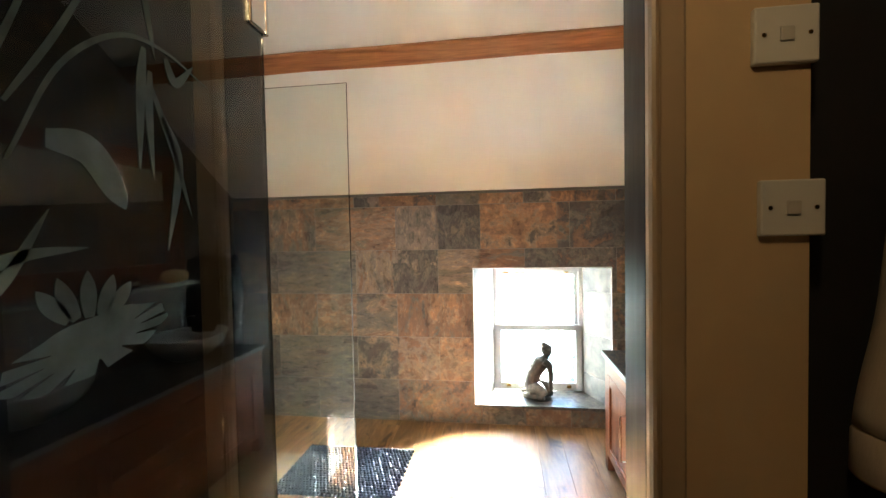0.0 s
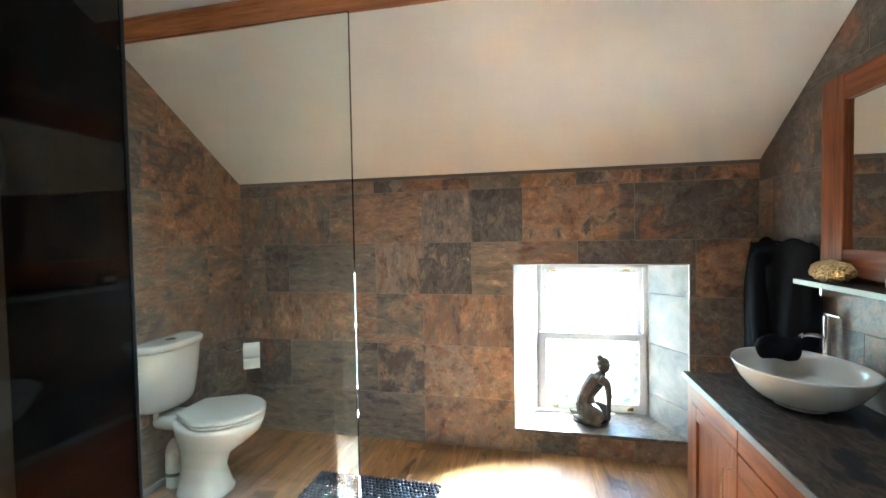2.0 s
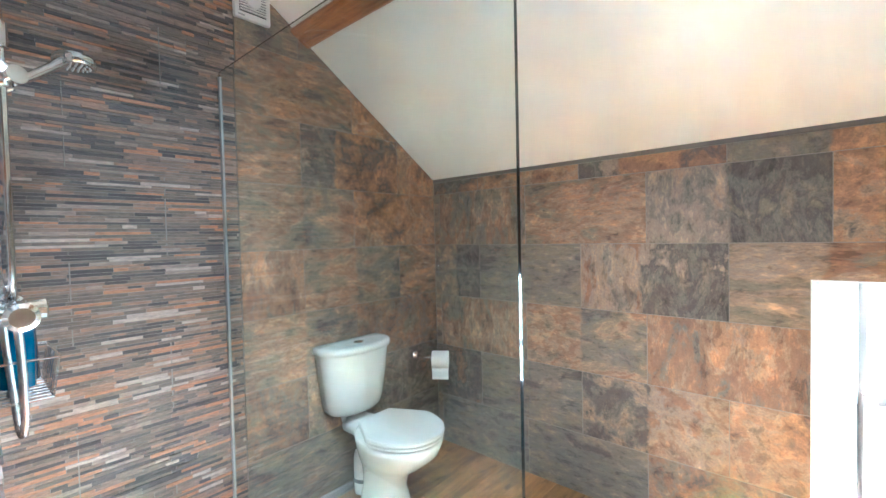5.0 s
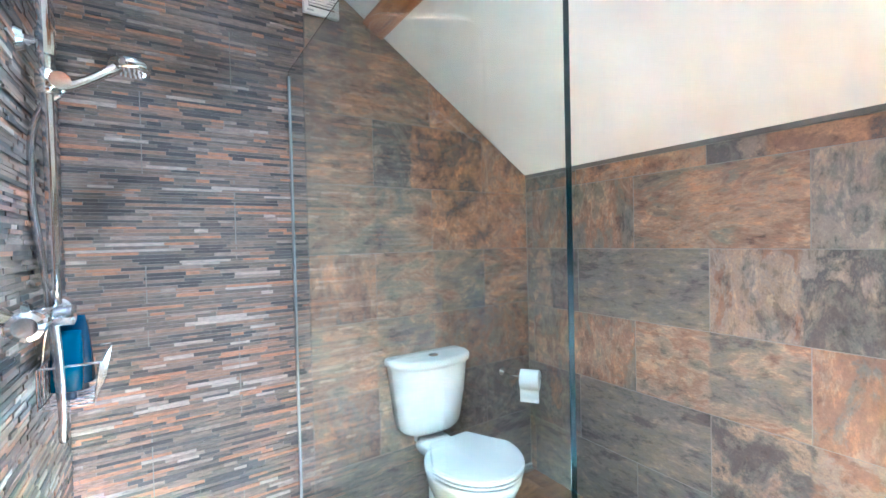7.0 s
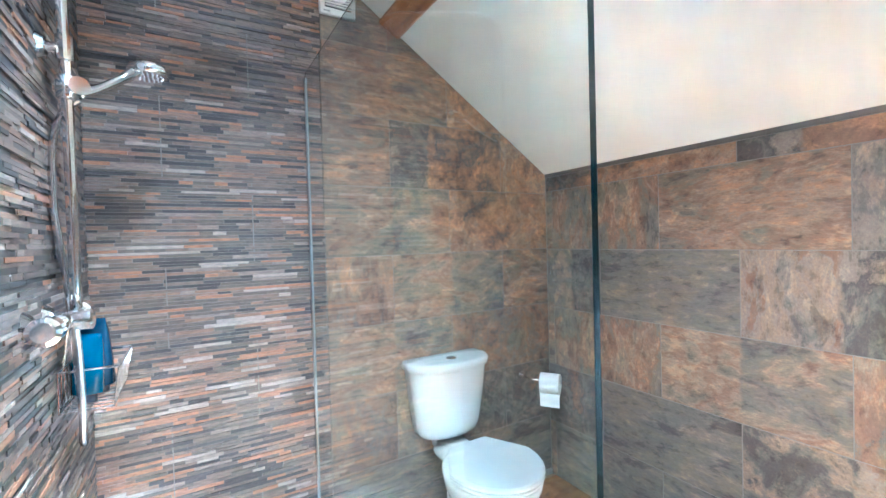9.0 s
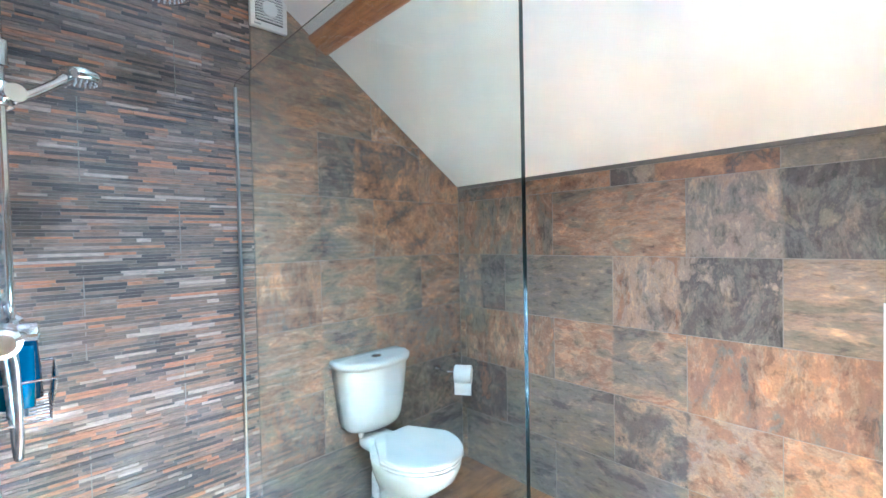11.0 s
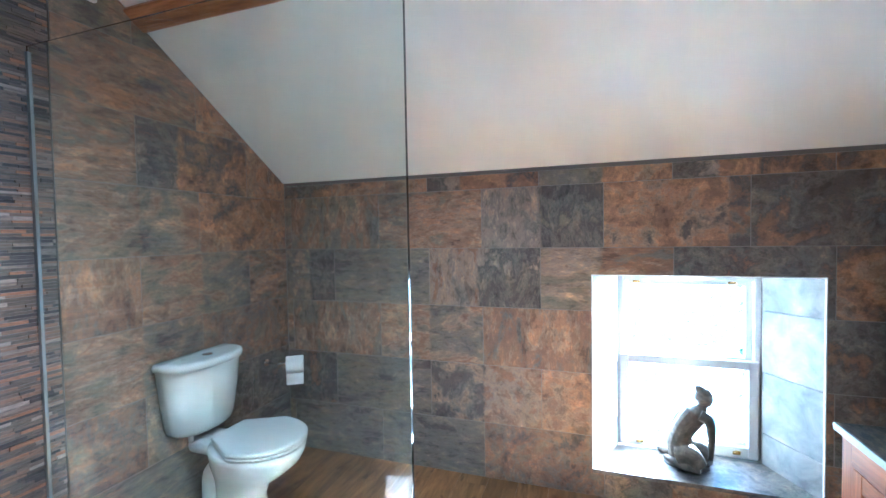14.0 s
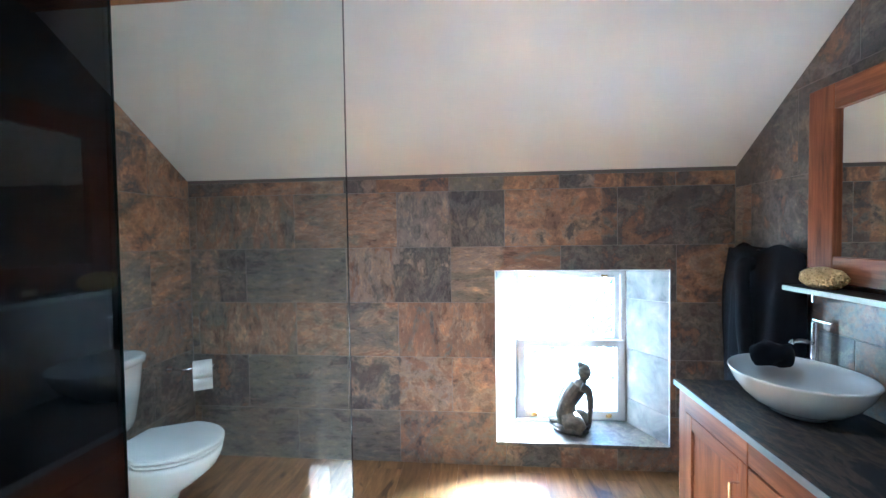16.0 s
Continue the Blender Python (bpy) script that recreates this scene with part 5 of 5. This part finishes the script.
def carve(x0, x1, z0, z1):
    """The outline of a wall tile where the window recess cuts it."""
    a, b, c, d = WX0, WX1, WZ0, WZ1
    if x1 <= a or x0 >= b or z1 <= c or z0 >= d:
        return rect(x0, x1, z0, z1)
    lo, hi, dn, up = x0 < a, x1 > b, z0 < c, z1 > d
    if not (dn or up):
        return rect(x0, a, z0, z1) if lo else rect(b, x1, z0, z1) if hi else []
    if not (lo or hi):
        return rect(x0, x1, z0, c) if dn else rect(x0, x1, d, z1)
    if up:
        return [(x0, z0), (a, z0), (a, d), (x1, d), (x1, z1), (x0, z1)] if lo else [(x0, d), (b, d), (b, z0), (x1, z0), (x1, z1), (x0, z1)]
    return [(x0, z0), (x1, z0), (x1, c), (a, c), (a, z1), (x0, z1)] if lo else [(x0, z0), (x1, z0), (x1, z1), (b, z1), (b, c), (x0, c)]


# window wall, row by row from the floor; letters name the print of each tile
W = 0.639
ROWS_N = [(0.0, 0.317, -1.923, "GGNFND"), (0.317, 0.647, -2.241, "DGEADD"), (0.647, 0.977, -1.923, "VSBRD"), (0.977, 1.307, -2.241, "LGQTDA"),
          (1.307, 1.637, -1.923, "VMPRD"), (1.637, KNEE - 0.016, -2.247, "DAKHKA")]
for z0, z1, start, kinds in ROWS_N:
    x = start - (W if start > XL else 0)
    kinds = ("O" + kinds) if start > XL else kinds
    for k in kinds:
        x0, x1 = max(x, XL), min(x + W, XR)
        x += W
        if x1 - x0 > 0.012:
            poly = carve(x0, x1, z0, z1)
            if poly:
                lay("tile", wall_north, poly, lambda u, v: pose(u, YW, v), SLATE[k])

# end wall beside the shower: rows of its own height
ZW = [0.03, 0.355, 0.675, 0.997, 1.312, 1.625, 1.937, 2.245, 2.55, 2.8]
PRINTS_W = ["G", "GG", "NLD", "SN", "BSMV", "SAV", "MKA", "MA", "OMA", "OM"]
for r, (z0, z1) in enumerate(zip([0.0] + ZW, ZW)):
    ends = [YM, 2.778, YW] if r % 2 else [YM, 2.466, 3.108, YW]
    for k, (y0, y1) in enumerate(zip(ends, ends[1:])):
        poly = clip(rect(y0, y1, z0, z1), SLOPE, 1, KNEE + SLOPE * YW)
        lay("tile", wall_west, poly, lambda u, v: pose(XL, u, v, 0, 0, 90), SLATE[PRINTS_W[r][k % len(PRINTS_W[r])]])
rng = random.Random(4)
# vanity wall
ZE = [0.3, 0.63, 0.96, 1.29, 1.62, 2.0, 2.33, 2.66]
for r, (z0, z1) in enumerate(zip([0.0] + ZE, ZE)):
    y = YD - (0.15 if r % 2 else 0.46)
    while y < YW:
        y0, y1 = max(y, YD), min(y + W, YW)
        y += W
        if y1 - y0 > 0.01:
            poly = [(-u, v) for u, v in reversed(clip(rect(y0, y1, z0, z1), SLOPE, 1, KNEE + SLOPE * YW))]
            lay("tile", wall_east, poly, lambda u, v: pose(XR, -u, v, 0, 0, -90), SLATE[rng.choice("MTDANV")])
# shower side of the door wall
for r, (z0, z1) in enumerate(zip([0.0] + ZE, ZE)):
    poly = [(-u, v) for u, v in reversed(rect(XS, DL - 0.02, z0, z1))]
    lay("tile", wall_south, poly, lambda u, v: pose(-u, YD + T - 0.002, v, 0, 0, 180), SLATE["DGO"[r % 3]])

# stick mosaic
STICKS = [(0.0, (0.07, 0.063, 0.06)), (0.14, (0.15, 0.119, 0.10)), (0.34, (0.21, 0.154, 0.124)), (0.52, (0.096, 0.086, 0.081)), (0.61, (0.275, 0.174, 0.122)), (0.73, (0.375, 0.19, 0.108)), (0.82, (0.28, 0.225, 0.188)), (0.90, (0.41, 0.34, 0.288)), (0.945, (0.16, 0.128, 0.108))]


def stick_material(name, island):
    m = mat(name, rough=0.45)
    r = m.node_tree.nodes.new("ShaderNodeNewGeometry").outputs["Random Per Island"] if island else rnd(m)
    c = ramp(m, r, STICKS, True)
    p = place(m, (6, 6, 30), r)
    f = noise_tex(m, p, 6.0, 5.0, 0.65)
    c = mixed(m, 0.75, c, ramp(m, f, [(0.3, (0.5, 0.5, 0.52)), (0.68, (1.35, 1.28, 1.2))]), "MULTIPLY")
    out_color(m, c)
    out_rough(m, f, 0.3, 0.6)
    relief(m, f, 0.3, 0.003)
    return m


STICK, STICK_REST = stick_material("mosaic_stick", False), stick_material("mosaic_stick_rest", True)


def sticks(parent, u0, u1, z1, at, seed, near):
    """Rows of thin stone sticks; those inside near (u0, u1, z0, z1) are objects, the rest one mesh."""
    rng = random.Random(seed)
    bm, z, k, cache = bmesh.new(), 0.0, 0, {}
    while z < z1:
        h = rng.choice((0.009, 0.0115, 0.0115, 0.014))
        u = u0 - rng.uniform(0, 0.1)
        while u < u1:
            w = rng.choice((0.045, 0.07, 0.095, 0.125, 0.17))
            proud = rng.choice((0.0, 0.001, 0.0025, 0.0045))
            a, b = max(u, u0), min(u + w, u1)
            u += w
            if b - a < 0.008:
                continue
            single = near and near[0] <= a and b <= near[1] and near[2] <= z <= near[3] and k < 290
            key = (round(b - a, 3), h, proud)
            if single and key in cache:
                me = cache[key]
            elif single:
                g = box(-(b - a) / 2 + 0.0005, (b - a) / 2 - 0.0005, -proud, T, -h / 2 + 0.0006, h / 2 - 0.0006)
                me = bpy.data.meshes.new("stick")
                g.to_mesh(me)
                g.free()
                me.materials.append(STICK)
                cache[key] = me
            if single:
                ob = new("stick", me)
                ob.matrix_basis = at((a + b) / 2, z + h / 2)
                ob.parent = parent
                k += 1
            else:
                m = at((a + b) / 2, z + h / 2)
                x0, x1, y0, y1, za, zb = -(b - a) / 2 + 0.0005, (b - a) / 2 - 0.0005, -proud, T, -h / 2 + 0.0006, h / 2 - 0.0006
                v = [bm.verts.new(m @ Vector(p)) for p in ((x0, y0, za), (x1, y0, za), (x1, y0, zb), (x0, y0, zb), (x0, y1, za), (x1, y1, za), (x1, y1, zb), (x0, y1, zb))]
                for q in ((0, 1, 2, 3), (1, 5, 6, 2), (4, 0, 3, 7), (3, 2, 6, 7), (4, 5, 1, 0)):
                    bm.faces.new([v[i] for i in q])
        z += h
    rest = link_mesh("stick_mosaic", bm, STICK_REST, parent)
    tagged(rest, "thin brown, grey and rust stone sticks laid in rows", "", "", "stuff")


sticks(wall_west, YS, YM, 2.7, lambda u, v: pose(XM, u, v, 0, 0, 90), 11, (YS, YM, 0.75, 1.95))
sticks(wall_shower, -XS, -XM, 2.7, lambda u, v: pose(-u, YS, v, 0, 0, 180), 12, (1.35, 1.98, 0.95, 1.95))
# pale joints between the mosaic panels
for y, zs in ((1.573, ((0.40, 0.70), (1.0, 1.30), (1.62, 1.92), (2.2, 2.5))), (1.868, ((0.1, 0.40), (0.70, 1.0), (1.31, 1.62), (1.94, 2.2)))):
    for a, b in zs:
        part("joint", box(XM, XM + 0.0042, y - 0.0016, y + 0.0016, a, b), GROUT, wall_west)

# floor planks
PW = 0.165
rng = random.Random(8)
for i in range(-12, 9):
    x0 = i * PW + 0.04
    if x0 > XR or x0 + PW < XM:
        continue
    y = -1.3 - rng.uniform(0, 1.1)
    while y < YW:
        y0, y1 = max(y, -1.3), min(y + 1.22, YW + 0.002)
        y += 1.22
        xa, xb = max(x0, XM), min(x0 + PW, XR)
        if y1 - y0 < 0.02 or xb - xa < 0.01:
            continue
        key = ("p", round(xb - xa, 3), round(y1 - y0, 3))
        if key not in SHARED:
            g = box(-(xb - xa) / 2 + 0.0006, (xb - xa) / 2 - 0.0006, -(y1 - y0) / 2 + 0.0006, (y1 - y0) / 2 - 0.0006, -0.012, 0.0)
            me = bpy.data.meshes.new("plank")
            g.to_mesh(me)
            g.free()
            me.materials.append(FLOORWOOD)
            SHARED[key] = me
        ob = new("plank", SHARED[key])
        ob.matrix_basis = pose((xa + xb) / 2, (y0 + y1) / 2, 0)
        ob.parent = bpy.data.objects["floor"]
